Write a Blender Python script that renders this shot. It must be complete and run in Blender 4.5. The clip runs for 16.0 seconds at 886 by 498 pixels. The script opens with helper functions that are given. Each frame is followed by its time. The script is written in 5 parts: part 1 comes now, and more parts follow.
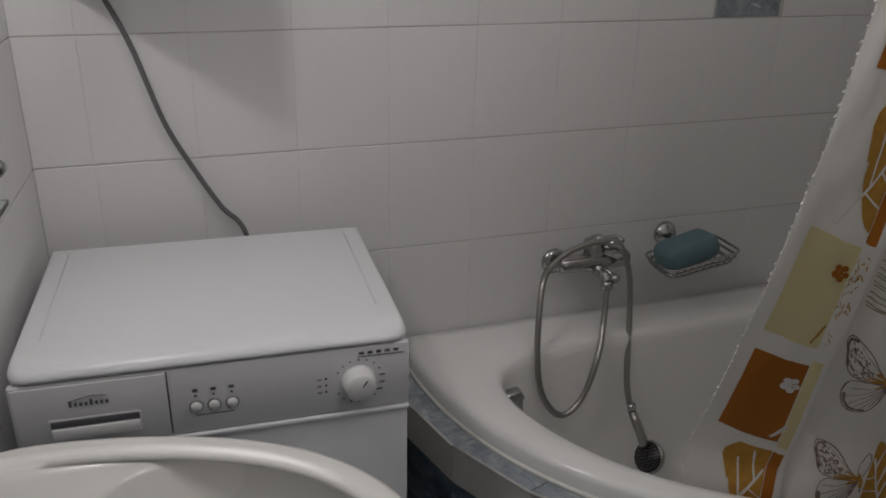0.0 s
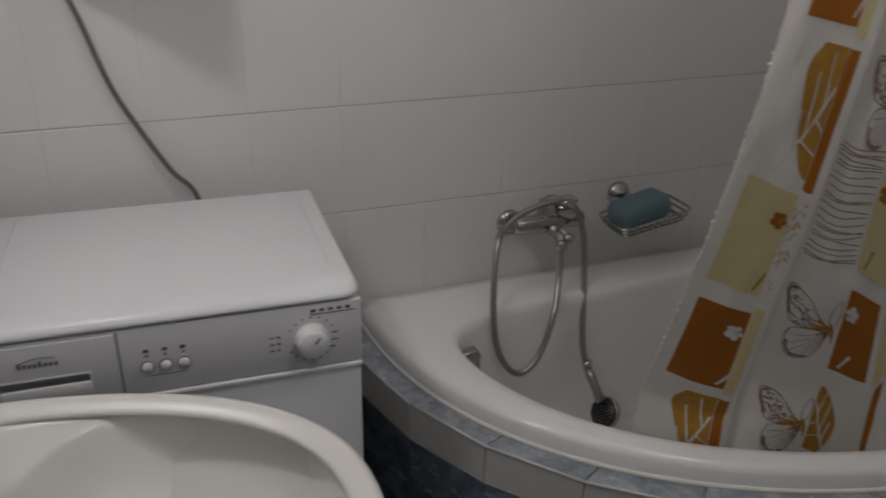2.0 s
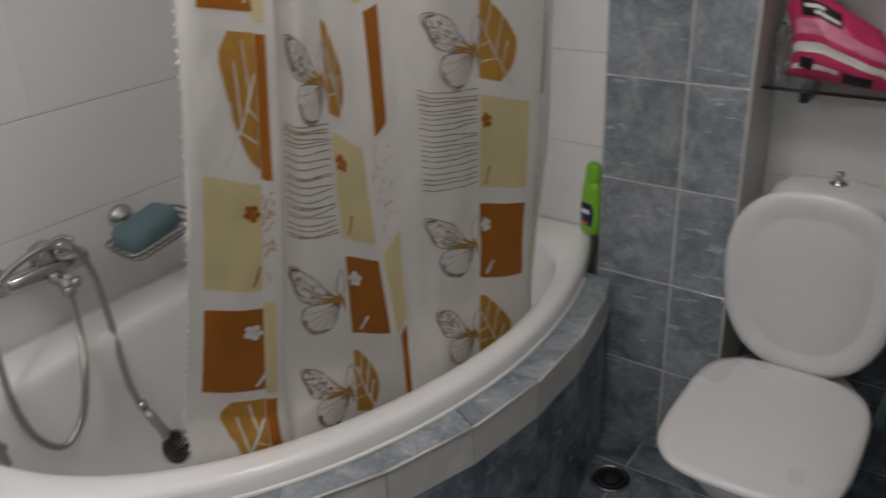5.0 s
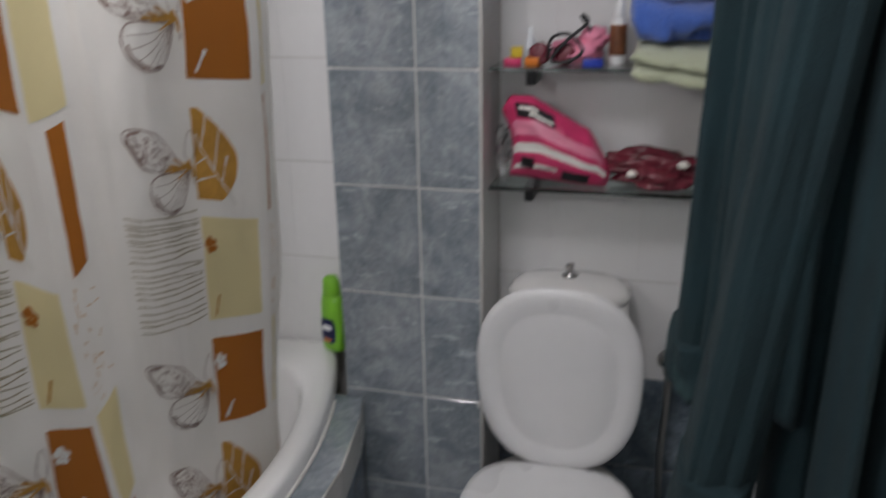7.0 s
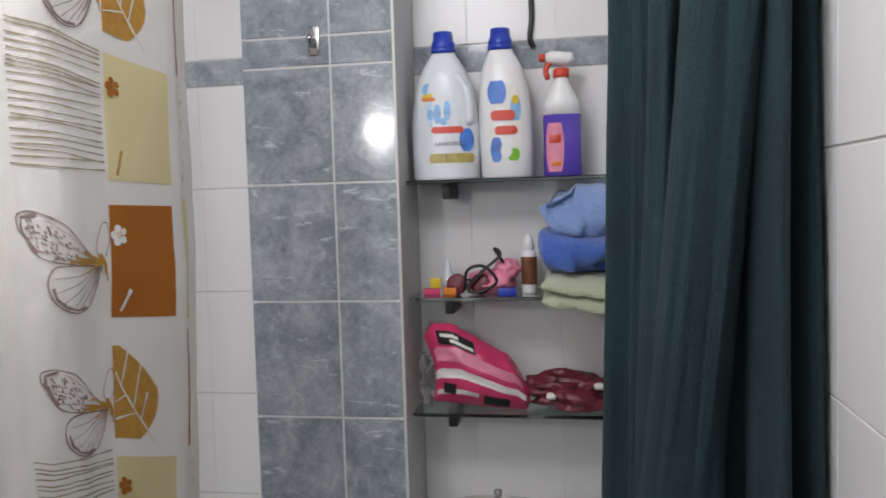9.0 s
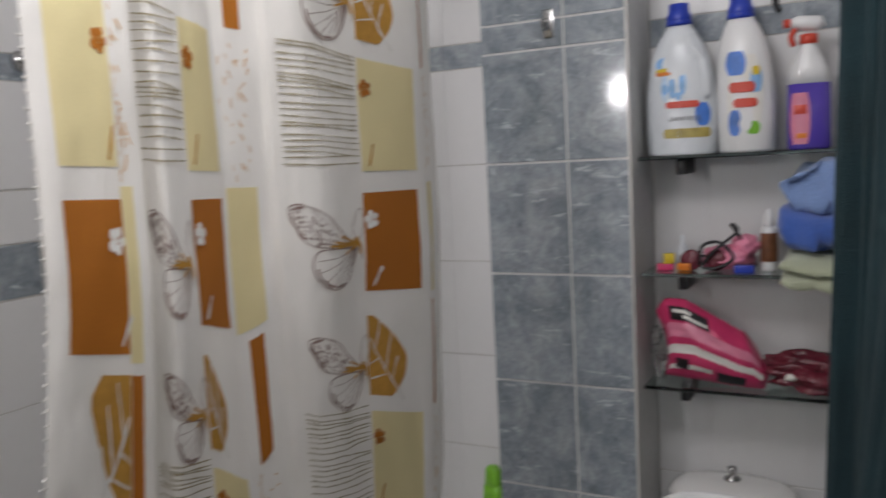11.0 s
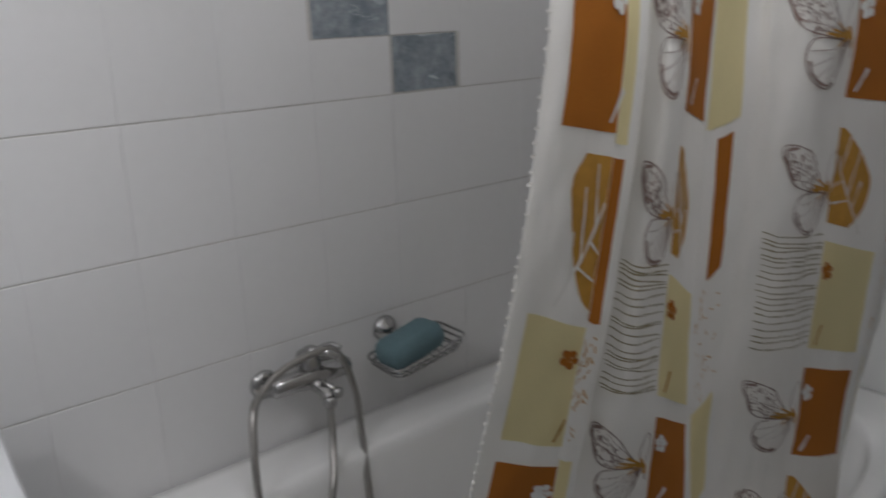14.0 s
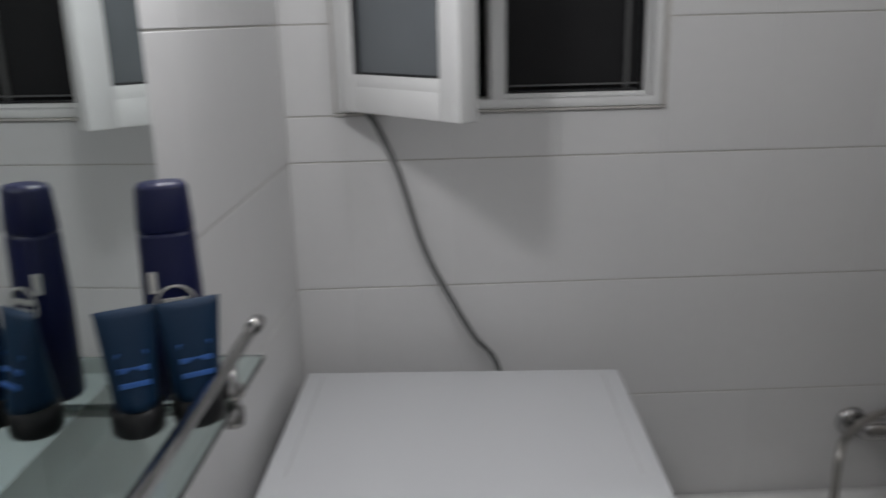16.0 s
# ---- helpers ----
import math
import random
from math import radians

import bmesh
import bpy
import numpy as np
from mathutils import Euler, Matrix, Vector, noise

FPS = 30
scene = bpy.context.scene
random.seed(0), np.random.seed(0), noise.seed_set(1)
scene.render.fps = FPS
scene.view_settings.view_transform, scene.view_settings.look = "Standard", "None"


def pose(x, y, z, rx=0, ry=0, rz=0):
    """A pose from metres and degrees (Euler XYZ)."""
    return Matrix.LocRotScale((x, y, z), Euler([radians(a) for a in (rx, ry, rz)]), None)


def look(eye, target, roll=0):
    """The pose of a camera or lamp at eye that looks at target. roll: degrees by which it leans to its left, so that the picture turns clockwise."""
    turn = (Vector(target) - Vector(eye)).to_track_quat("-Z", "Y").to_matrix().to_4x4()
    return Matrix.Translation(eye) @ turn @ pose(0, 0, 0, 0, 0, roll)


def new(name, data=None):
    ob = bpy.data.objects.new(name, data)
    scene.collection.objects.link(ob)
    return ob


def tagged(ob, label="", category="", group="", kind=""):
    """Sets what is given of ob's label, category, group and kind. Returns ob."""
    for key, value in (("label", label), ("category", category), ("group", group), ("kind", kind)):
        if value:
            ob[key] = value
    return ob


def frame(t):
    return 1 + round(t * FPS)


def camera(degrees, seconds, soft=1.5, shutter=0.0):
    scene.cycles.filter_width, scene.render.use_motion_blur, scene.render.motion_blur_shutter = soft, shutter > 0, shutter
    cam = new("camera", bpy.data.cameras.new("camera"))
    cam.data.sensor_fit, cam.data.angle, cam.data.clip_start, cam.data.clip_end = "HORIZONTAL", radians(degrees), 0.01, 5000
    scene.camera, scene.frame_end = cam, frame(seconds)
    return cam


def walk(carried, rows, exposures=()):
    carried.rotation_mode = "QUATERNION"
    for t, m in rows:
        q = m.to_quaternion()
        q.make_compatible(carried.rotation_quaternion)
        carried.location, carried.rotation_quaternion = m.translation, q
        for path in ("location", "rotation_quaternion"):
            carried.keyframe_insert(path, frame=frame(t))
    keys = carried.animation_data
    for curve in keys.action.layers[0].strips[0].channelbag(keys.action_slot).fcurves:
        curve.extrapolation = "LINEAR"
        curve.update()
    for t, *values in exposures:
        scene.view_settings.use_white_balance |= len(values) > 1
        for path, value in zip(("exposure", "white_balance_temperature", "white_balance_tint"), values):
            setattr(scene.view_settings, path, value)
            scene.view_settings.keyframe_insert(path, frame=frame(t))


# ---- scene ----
cam = camera(57.1, 16.0, soft=1.7, shutter=0.7)
PATH = [
    (0, (0.247, -1.677, 1.487), (0.863, 0.059, 0.708), 1.3),
    (0.5, (0.227, -1.689, 1.477), (0.813, 0.051, 0.683), 2.1),
    (1, (0.222, -1.697, 1.464), (0.699, 0.056, 0.628), 1.9),
    (1.5, (0.238, -1.708, 1.464), (0.782, 0.026, 0.628), 1.7),
    (2, (0.268, -1.707, 1.465), (0.95, -0.022, 0.63), 1.2),
    (2.5, (0.285, -1.697, 1.459), (1.074, -0.058, 0.628), 0.7),
    (3, (0.308, -1.682, 1.458), (1.25, -0.131, 0.617), 0.8),
    (3.5, (0.328, -1.69, 1.462), (1.379, -0.212, 0.618), -0.1),
    (4, (0.359, -1.702, 1.464), (1.512, -0.306, 0.614), -1.0),
    (4.5, (0.402, -1.721, 1.461), (1.704, -0.467, 0.605), -1.9),
    (4.7, (0.414, -1.733, 1.462), (1.784, -0.557, 0.603), -2.3),
    (6.8, (0.523, -1.622, 1.435), (2.312, -1.061, 0.737), -1.7),
    (7, (0.547, -1.633, 1.441), (2.372, -1.133, 0.791), -1.1),
    (7.5, (0.523, -1.65, 1.444), (2.448, -1.271, 1.054), -1.3),
    (8.2, (0.512, -1.643, 1.445), (2.492, -1.39, 1.322), -1.2),
    (10.3, (0.5, -1.701, 1.511), (2.383, -1.059, 1.306), -2.8),
    (10.5, (0.493, -1.706, 1.516), (2.353, -1.002, 1.307), -2.8),
    (11, (0.46, -1.724, 1.516), (2.217, -0.793, 1.299), -3.0),
    (11.5, (0.442, -1.716, 1.512), (2.107, -0.641, 1.24), -3.2),
    (12, (0.429, -1.677, 1.517), (2.011, -0.485, 1.241), -3.7),
    (12.2, (0.408, -1.657, 1.511), (1.967, -0.435, 1.235), -3.2),
    (12.5, (0.419, -1.645, 1.504), (1.919, -0.363, 1.183), -2.8),
    (13, (0.427, -1.598, 1.481), (1.849, -0.255, 1.066), -1.5),
    (13.5, (0.439, -1.529, 1.446), (1.771, -0.143, 0.897), 0.1),
    (13.6, (0.428, -1.494, 1.459), (1.735, -0.098, 0.873), -0.6),
    (14, (0.442, -1.488, 1.441), (1.643, 0.002, 0.863), -1.8),
    (14.5, (0.403, -1.524, 1.453), (1.377, 0.131, 0.894), -1.8),
    (15.3, (0.317, -1.538, 1.46), (0.741, 0.344, 0.934), -2.5),
    (15.5, (0.290, -1.527, 1.481), (0.617, 0.371, 0.957), -2.05),
    (15.7, (0.262, -1.514, 1.501), (0.499, 0.395, 0.956), -1.6),
    (16, (0.242, -1.521, 1.505), (0.297, 0.403, 0.96), -1.4),
]
walk(cam, [(t, look(eye, target, roll)) for t, eye, target, roll in PATH],
     exposures=[(0.0, -0.50, 6520, 13), (2.0, -0.50, 6550, 13), (3.5, -0.06, 6580, 13), (4.7, 0.28, 6580, 13), (7.0, 0.58, 6260, 13), (8.2, 0.86, 6200, 13),
                (10.4, 0.52, 6350, 13), (11.0, 0.36, 6340, 13), (12.5, 0.24, 6300, 13), (14.0, 0.02, 6150, 11), (15.0, -0.50, 6180, 10), (16.0, -0.60, 6200, 10)])

# ---- light ----
world = bpy.data.worlds.new("night")
scene.world = world
world.use_nodes = True
world.node_tree.nodes["Background"].inputs[0].default_value = (0.010, 0.011, 0.014, 1)
world.node_tree.nodes["Background"].inputs[1].default_value = 1.0

LAMP = (0.060, -0.70, 1.79)


def lamp(name, place, watts, radius, colour):
    light = bpy.data.lights.new(name, "POINT")
    light.energy, light.shadow_soft_size, light.color = watts, radius, colour
    ob = new(name, light)
    ob.location = place
    return ob


lamp("mirror_lamp_light", LAMP, 7.6, 0.038, (1.0, 0.97, 0.95))
# added overhead fill; the ceiling lamp it stands for is out of view
lamp("ceiling_fill_light", (1.00, -1.26, 2.22), 12.0, 0.17, (1.0, 0.98, 0.97))


# ---- materials ----
def material(name, colour, rough=0.5, metal=0.0, vary=0.06, grain=30.0, bump=0.0, coat=0.0, blotch=4.0, rnd=0.0, sheen=0.0,
             rough_vary=0.08, ior=1.5):
    m = bpy.data.materials.new(name)
    m.use_nodes = True
    nt, n = m.node_tree, m.node_tree.nodes
    b = n["Principled BSDF"]
    b.inputs["Metallic"].default_value = metal
    b.inputs["Coat Weight"].default_value = coat
    b.inputs["Sheen Weight"].default_value = sheen
    b.inputs["IOR"].default_value = ior
    geo = n.new("ShaderNodeNewGeometry")
    fine, wide = n.new("ShaderNodeTexNoise"), n.new("ShaderNodeTexNoise")
    for tex, scale, detail in ((fine, grain, 5), (wide, blotch, 3)):
        tex.inputs["Scale"].default_value, tex.inputs["Detail"].default_value = scale, detail
        nt.links.new(geo.outputs["Position"], tex.inputs["Vector"])
    mix = n.new("ShaderNodeMath")
    mix.operation = "ADD"
    nt.links.new(fine.outputs["Fac"], mix.inputs[0])
    nt.links.new(wide.outputs["Fac"], mix.inputs[1])
    ramp = n.new("ShaderNodeMapRange")
    ramp.inputs["From Min"].default_value, ramp.inputs["From Max"].default_value = 0.35, 1.65
    ramp.inputs["To Min"].default_value, ramp.inputs["To Max"].default_value = 1 - 1.6 * vary, 1 + 1.6 * vary
    nt.links.new(mix.outputs[0], ramp.inputs["Value"])
    value = ramp.outputs[0]
    if rnd:
        info = n.new("ShaderNodeObjectInfo")
        each = n.new("ShaderNodeMapRange")
        each.inputs["To Min"].default_value, each.inputs["To Max"].default_value = 1 - rnd, 1 + rnd
        nt.links.new(info.outputs["Random"], each.inputs["Value"])
        times = n.new("ShaderNodeMath")
        times.operation = "MULTIPLY"
        nt.links.new(value, times.inputs[0])
        nt.links.new(each.outputs[0], times.inputs[1])
        value = times.outputs[0]
    tint = n.new("ShaderNodeVectorMath")
    tint.operation = "SCALE"
    tint.inputs[0].default_value = colour[:3]
    nt.links.new(value, tint.inputs["Scale"])
    nt.links.new(tint.outputs[0], b.inputs["Base Color"])
    rr = n.new("ShaderNodeMapRange")
    rr.inputs["To Min"].default_value, rr.inputs["To Max"].default_value = max(0.02, rough - rough_vary), rough + rough_vary
    nt.links.new(wide.outputs["Fac"], rr.inputs["Value"])
    nt.links.new(rr.outputs[0], b.inputs["Roughness"])
    if bump:
        bp = n.new("ShaderNodeBump")
        bp.inputs["Strength"].default_value, bp.inputs["Distance"].default_value = 1.0, bump
        nt.links.new(fine.outputs["Fac"], bp.inputs["Height"])
        nt.links.new(bp.outputs[0], b.inputs["Normal"])
    return m


def marble(name, dark, mid, light, rough=0.25):
    """Blue-grey marbled glaze, shifted from tile to tile."""
    m = bpy.data.materials.new(name)
    m.use_nodes = True
    nt, n = m.node_tree, m.node_tree.nodes
    b = n["Principled BSDF"]
    b.inputs["Roughness"].default_value = rough
    geo, info = n.new("ShaderNodeNewGeometry"), n.new("ShaderNodeObjectInfo")
    shift = n.new("ShaderNodeVectorMath")
    shift.operation = "MULTIPLY_ADD"
    shift.inputs[1].default_value = (7.0, 3.0, 5.0)
    nt.links.new(info.outputs["Random"], shift.inputs[0])
    nt.links.new(geo.outputs["Position"], shift.inputs[2])
    cloud, vein, speck = (n.new("ShaderNodeTexNoise") for _ in range(3))
    slant = n.new("ShaderNodeMapping")
    slant.inputs["Rotation"].default_value = (radians(36), radians(6), radians(8))
    slant.inputs["Scale"].default_value = (1.0, 0.7, 3.0)
    nt.links.new(shift.outputs[0], slant.inputs["Vector"])
    for tex, scale, detail, warp, source in ((cloud, 10, 8, 0.8, shift), (vein, 17, 4, 0.5, slant), (speck, 70, 5, 0.6, shift)):
        tex.inputs["Scale"].default_value, tex.inputs["Detail"].default_value, tex.inputs["Distortion"].default_value = scale, detail, warp
        tex.inputs["Roughness"].default_value = 0.62
        nt.links.new(source.outputs[0], tex.inputs["Vector"])
    ramp = n.new("ShaderNodeValToRGB")
    e = ramp.color_ramp.elements
    e[0].position, e[0].color = 0.36, (*dark, 1)
    e[1].position, e[1].color = 0.66, (*light, 1)
    e.new(0.5).color = (*mid, 1)
    nt.links.new(cloud.outputs["Fac"], ramp.inputs[0])
    line = n.new("ShaderNodeValToRGB")
    e = line.color_ramp.elements
    e[0].position, e[0].color = 0.61, (0, 0, 0, 1)
    e[1].position, e[1].color = 0.67, (1, 1, 1, 1)
    nt.links.new(vein.outputs["Fac"], line.inputs[0])
    over = n.new("ShaderNodeMixRGB")
    over.inputs[2].default_value = (*[min(1, c * 1.35) for c in light], 1)
    dim = n.new("ShaderNodeMath")
    dim.operation = "MULTIPLY"
    dim.inputs[1].default_value = 0.8
    nt.links.new(line.outputs[0], dim.inputs[0])
    nt.links.new(dim.outputs[0], over.inputs[0])
    nt.links.new(ramp.outputs[0], over.inputs[1])
    grain = n.new("ShaderNodeMixRGB")
    grain.blend_type = "OVERLAY"
    grain.inputs[0].default_value = 0.5
    nt.links.new(over.outputs[0], grain.inputs[1])
    nt.links.new(speck.outputs["Fac"], grain.inputs[2])
    nt.links.new(grain.outputs[0], b.inputs["Base Color"])
    bp = n.new("ShaderNodeBump")
    bp.inputs["Strength"].default_value, bp.inputs["Distance"].default_value = 0.5, 0.0006
    nt.links.new(cloud.outputs["Fac"], bp.inputs["Height"])
    nt.links.new(bp.outputs[0], b.inputs["Normal"])
    return m


def glass(name, colour=(0.95, 0.99, 0.97), rough=0.0):
    m = bpy.data.materials.new(name)
    m.use_nodes = True
    b = m.node_tree.nodes["Principled BSDF"]
    b.inputs["Base Color"].default_value = (*colour, 1)
    b.inputs["Transmission Weight"].default_value, b.inputs["Roughness"].default_value, b.inputs["IOR"].default_value = 1, rough, 1.45
    return m


M = {
    "tile": material("white_glazed_tile", (0.74, 0.735, 0.728), 0.30, vary=0.018, grain=45, bump=0.0, rnd=0.014, blotch=2.5, rough_vary=0.03),
    "grout": material("white_grout", (0.53, 0.51, 0.48), 0.9, vary=0.18, grain=90, bump=0.0006),
    "pale_grout": material("pale_grout", (0.62, 0.62, 0.61), 0.8, vary=0.12, grain=90, bump=0.0005),
    "blue": marble("blue_marbled_tile", (0.20, 0.23, 0.255), (0.285, 0.32, 0.35), (0.39, 0.42, 0.445), 0.09),
    "floor": marble("dark_blue_marbled_tile", (0.075, 0.10, 0.125), (0.13, 0.165, 0.20), (0.22, 0.26, 0.30), 0.22),
    "pale": material("pale_grey_tile", (0.60, 0.59, 0.56), 0.25, vary=0.08, grain=40, rnd=0.04),
    "plaster": material("ceiling_paint", (0.78, 0.77, 0.75), 0.9, vary=0.03, bump=0.0004, grain=200),
    "acrylic": material("white_acrylic", (0.89, 0.885, 0.87), 0.20, vary=0.015, coat=0.3, grain=12),
    "ceramic": material("ivory_ceramic", (0.76, 0.75, 0.72), 0.24, vary=0.015, coat=0.15, grain=10),
    "porcelain": material("white_porcelain", (0.84, 0.83, 0.81), 0.10, vary=0.015, coat=0.4, grain=10),
    "enamel": material("white_enamel", (0.83, 0.84, 0.86), 0.30, vary=0.004, grain=300, rough_vary=0.005),
    "panel": material("grey_white_plastic", (0.70, 0.70, 0.71), 0.38, vary=0.02, grain=200, bump=0.00004),
    "white_plastic": material("white_plastic", (0.80, 0.80, 0.80), 0.30, vary=0.02),
    "grey_print": material("grey_print", (0.12, 0.12, 0.13), 0.5),
    "dark": material("dark_gap", (0.02, 0.02, 0.022), 0.6),
    "chrome": material("chrome", (0.46, 0.455, 0.45), 0.16, metal=1.0, vary=0.04, grain=60),
    "steel": material("brushed_steel", (0.40, 0.385, 0.365), 0.30, metal=1.0, vary=0.15, grain=250, bump=0.0002),
    "rubber": material("grey_rubber", (0.13, 0.13, 0.13), 0.6, vary=0.1),
    "sponge": material("teal_sponge", (0.135, 0.215, 0.24), 0.95, vary=0.25, grain=320, bump=0.0035),
    "fabric": material("white_curtain_fabric", (0.92, 0.905, 0.88), 0.75, vary=0.035, grain=420, bump=0.0005, blotch=9, sheen=0.2),
    "brown": material("brown_print", (0.50, 0.172, 0.014), 0.8, vary=0.12, grain=380, bump=0.0004),
    "yellow": material("yellow_print", (0.86, 0.76, 0.43), 0.8, vary=0.06, grain=380, bump=0.0004),
    "gold": material("gold_print", (0.58, 0.31, 0.055), 0.8, vary=0.30, grain=70, bump=0.0004),
    "print_white": material("white_print", (0.80, 0.78, 0.73), 0.8, vary=0.04, grain=380),
    "print_dark": material("umber_print", (0.27, 0.19, 0.165), 0.8, vary=0.35, grain=200),
    "print_olive": material("olive_print", (0.33, 0.28, 0.17), 0.8, vary=0.25, grain=200),
    "terry": material("green_terry_cloth", (0.0085, 0.027, 0.033), 0.95, vary=0.35, grain=420, bump=0.0022, blotch=9),
    "blue_towel": material("blue_terry_cloth", (0.06, 0.14, 0.50), 0.95, vary=0.25, grain=260, bump=0.004, sheen=0.4),
    "sky_towel": material("light_blue_terry_cloth", (0.24, 0.36, 0.66), 0.95, vary=0.2, grain=260, bump=0.004, sheen=0.4),
    "green_towel": material("pale_green_terry_cloth", (0.50, 0.54, 0.38), 0.95, vary=0.15, grain=260, bump=0.004, sheen=0.4),
    "pink": material("pink_wrap", (0.62, 0.045, 0.15), 0.35, vary=0.25, grain=14, bump=0.004, blotch=9),
    "pale_pink": material("pale_pink_wrap", (0.78, 0.26, 0.38), 0.35, vary=0.25, grain=14, bump=0.004),
    "wine": material("dark_red_wrap", (0.15, 0.02, 0.035), 0.25, vary=0.5, grain=30, bump=0.01),
    "black": material("black_plastic", (0.015, 0.015, 0.017), 0.4),
    "navy": material("navy_plastic", (0.006, 0.010, 0.066), 0.42, vary=0.08),
    "teal_tube": material("petrol_blue_plastic", (0.004, 0.032, 0.085), 0.5, vary=0.1),
    "cap_blue": material("royal_blue_plastic", (0.02, 0.05, 0.42), 0.35),
    "violet": material("violet_liquid", (0.10, 0.06, 0.42), 0.25, vary=0.08),
    "red": material("red_plastic", (0.62, 0.06, 0.03), 0.4),
    "orange": material("orange_plastic", (0.75, 0.22, 0.02), 0.45),
    "yellow_plastic": material("yellow_plastic", (0.72, 0.52, 0.03), 0.45),
    "lime": material("lime_green_plastic", (0.20, 0.50, 0.03), 0.3),
    "label_blue": material("blue_label", (0.07, 0.20, 0.62), 0.4, vary=0.5, grain=40),
    "label_gold": material("gold_label", (0.45, 0.36, 0.10), 0.4, vary=0.4, grain=50),
    "brown_bottle": material("brown_label", (0.16, 0.06, 0.025), 0.35, vary=0.5, grain=60),
    "milky": material("milky_plastic", (0.70, 0.73, 0.76), 0.28, vary=0.03, blotch=8),
    "sky_print": material("sky_blue_print", (0.24, 0.46, 0.76), 0.4, vary=0.3, grain=60),
    "pale_print": material("pale_blue_print", (0.50, 0.66, 0.84), 0.4, vary=0.35, grain=60),
    "clear_film": glass("clear_film", (0.95, 0.95, 0.95), 0.15),
    "pvc": material("white_window_frame", (0.80, 0.80, 0.79), 0.35, vary=0.02),
    "glass": glass("shelf_glass", (0.80, 0.93, 0.90)),
    "frost": material("grey_window_glass", (0.16, 0.175, 0.185), 0.12, vary=0.15, grain=3),
    "night": material("night_outside", (0.006, 0.006, 0.007), 0.8),
}
for key, share, through_colour in (("fabric", 0.36, (0.90, 0.87, 0.80)), ("brown", 0.28, (0.40, 0.13, 0.02)), ("yellow", 0.28, (0.86, 0.76, 0.45)), ("gold", 0.28, (0.54, 0.29, 0.05))):
    nt = M[key].node_tree
    thin = nt.nodes.new("ShaderNodeBsdfTranslucent")
    thin.inputs["Color"].default_value = (*through_colour, 1)
    both = nt.nodes.new("ShaderNodeMixShader")
    both.inputs[0].default_value = share
    nt.links.new(nt.nodes["Principled BSDF"].outputs[0], both.inputs[1])
    nt.links.new(thin.outputs[0], both.inputs[2])
    nt.links.new(both.outputs[0], nt.nodes["Material Output"].inputs[0])
# washed-out patches on the robe
nt = M["terry"].node_tree
spot, edge, pale = nt.nodes.new("ShaderNodeTexNoise"), nt.nodes.new("ShaderNodeValToRGB"), nt.nodes.new("ShaderNodeMixRGB")
spot.inputs["Scale"].default_value, spot.inputs["Detail"].default_value = 11.0, 1.5
nt.links.new(nt.nodes["Geometry"].outputs["Position"], spot.inputs["Vector"])
edge.color_ramp.elements[0].position, edge.color_ramp.elements[1].position = 0.68, 0.74
nt.links.new(spot.outputs["Fac"], edge.inputs[0])
was = nt.nodes["Principled BSDF"].inputs["Base Color"].links[0].from_socket
pale.inputs[2].default_value = (0.024, 0.056, 0.060, 1)
nt.links.new(edge.outputs[0], pale.inputs[0])
nt.links.new(was, pale.inputs[1])
nt.links.new(pale.outputs[0], nt.nodes["Principled BSDF"].inputs["Base Color"])
mirror_mat = bpy.data.materials.new("mirror_silver")
mirror_mat.use_nodes = True
mirror_mat.node_tree.nodes["Principled BSDF"].inputs["Metallic"].default_value = 1.0
mirror_mat.node_tree.nodes["Principled BSDF"].inputs["Roughness"].default_value = 0.01
mirror_mat.node_tree.nodes["Principled BSDF"].inputs["Base Color"].default_value = (0.80, 0.84, 0.83, 1)
M["mirror"] = mirror_mat


# ---- mesh helpers ----
def finish(name, bm, mat, smooth=True):
    me = bpy.data.meshes.new(name)
    bmesh.ops.recalc_face_normals(bm, faces=bm.faces)
    bm.to_mesh(me)
    bm.free()
    me.materials.append(M[mat])
    if smooth:
        me.shade_smooth()
    return me


def part(name, bm, mat, parent=None, label="", smooth=True, angle=40):
    """Links a bmesh as one mesh object under a thing or a part."""
    if smooth:
        for e in bm.edges:
            if len(e.link_faces) == 2 and e.calc_face_angle(0) > radians(angle):
                e.smooth = False
    ob = new(name, finish(name, bm, mat, smooth))
    if parent is not None:
        ob.parent = parent
    return tagged(ob, label)


def thing(name, label, category, place=(0, 0, 0), group="", turn=0):
    ob = new(name)
    ob.matrix_basis = pose(*place, 0, 0, turn)
    ob.empty_display_size = 0.05
    return tagged(ob, label, category, group)


def box(x0, x1, y0, y1, z0, z1, bevel=0.0, seg=2, bm=None):
    bm = bm or bmesh.new()
    m = Matrix.LocRotScale(((x0 + x1) / 2, (y0 + y1) / 2, (z0 + z1) / 2), None, (x1 - x0, y1 - y0, z1 - z0))
    made = bmesh.ops.create_cube(bm, size=1, matrix=m)
    if bevel:
        edges = list({e for v in made["verts"] for e in v.link_edges})
        bmesh.ops.bevel(bm, geom=edges, offset=bevel, segments=seg, profile=0.5, affect="EDGES")
    return bm


def loft(rings, closed=True, caps=True, bm=None):
    """Quads between rings of points."""
    bm = bm or bmesh.new()
    rows = [[bm.verts.new(p) for p in ring] for ring in rings]
    for a, b in zip(rows, rows[1:]):
        n = len(a)
        for i in range(n if closed else n - 1):
            bm.faces.new((a[i], a[(i + 1) % n], b[(i + 1) % n], b[i]))
    if caps and closed:
        bm.faces.new(rows[0][::-1])
        bm.faces.new(rows[-1])
    return bm


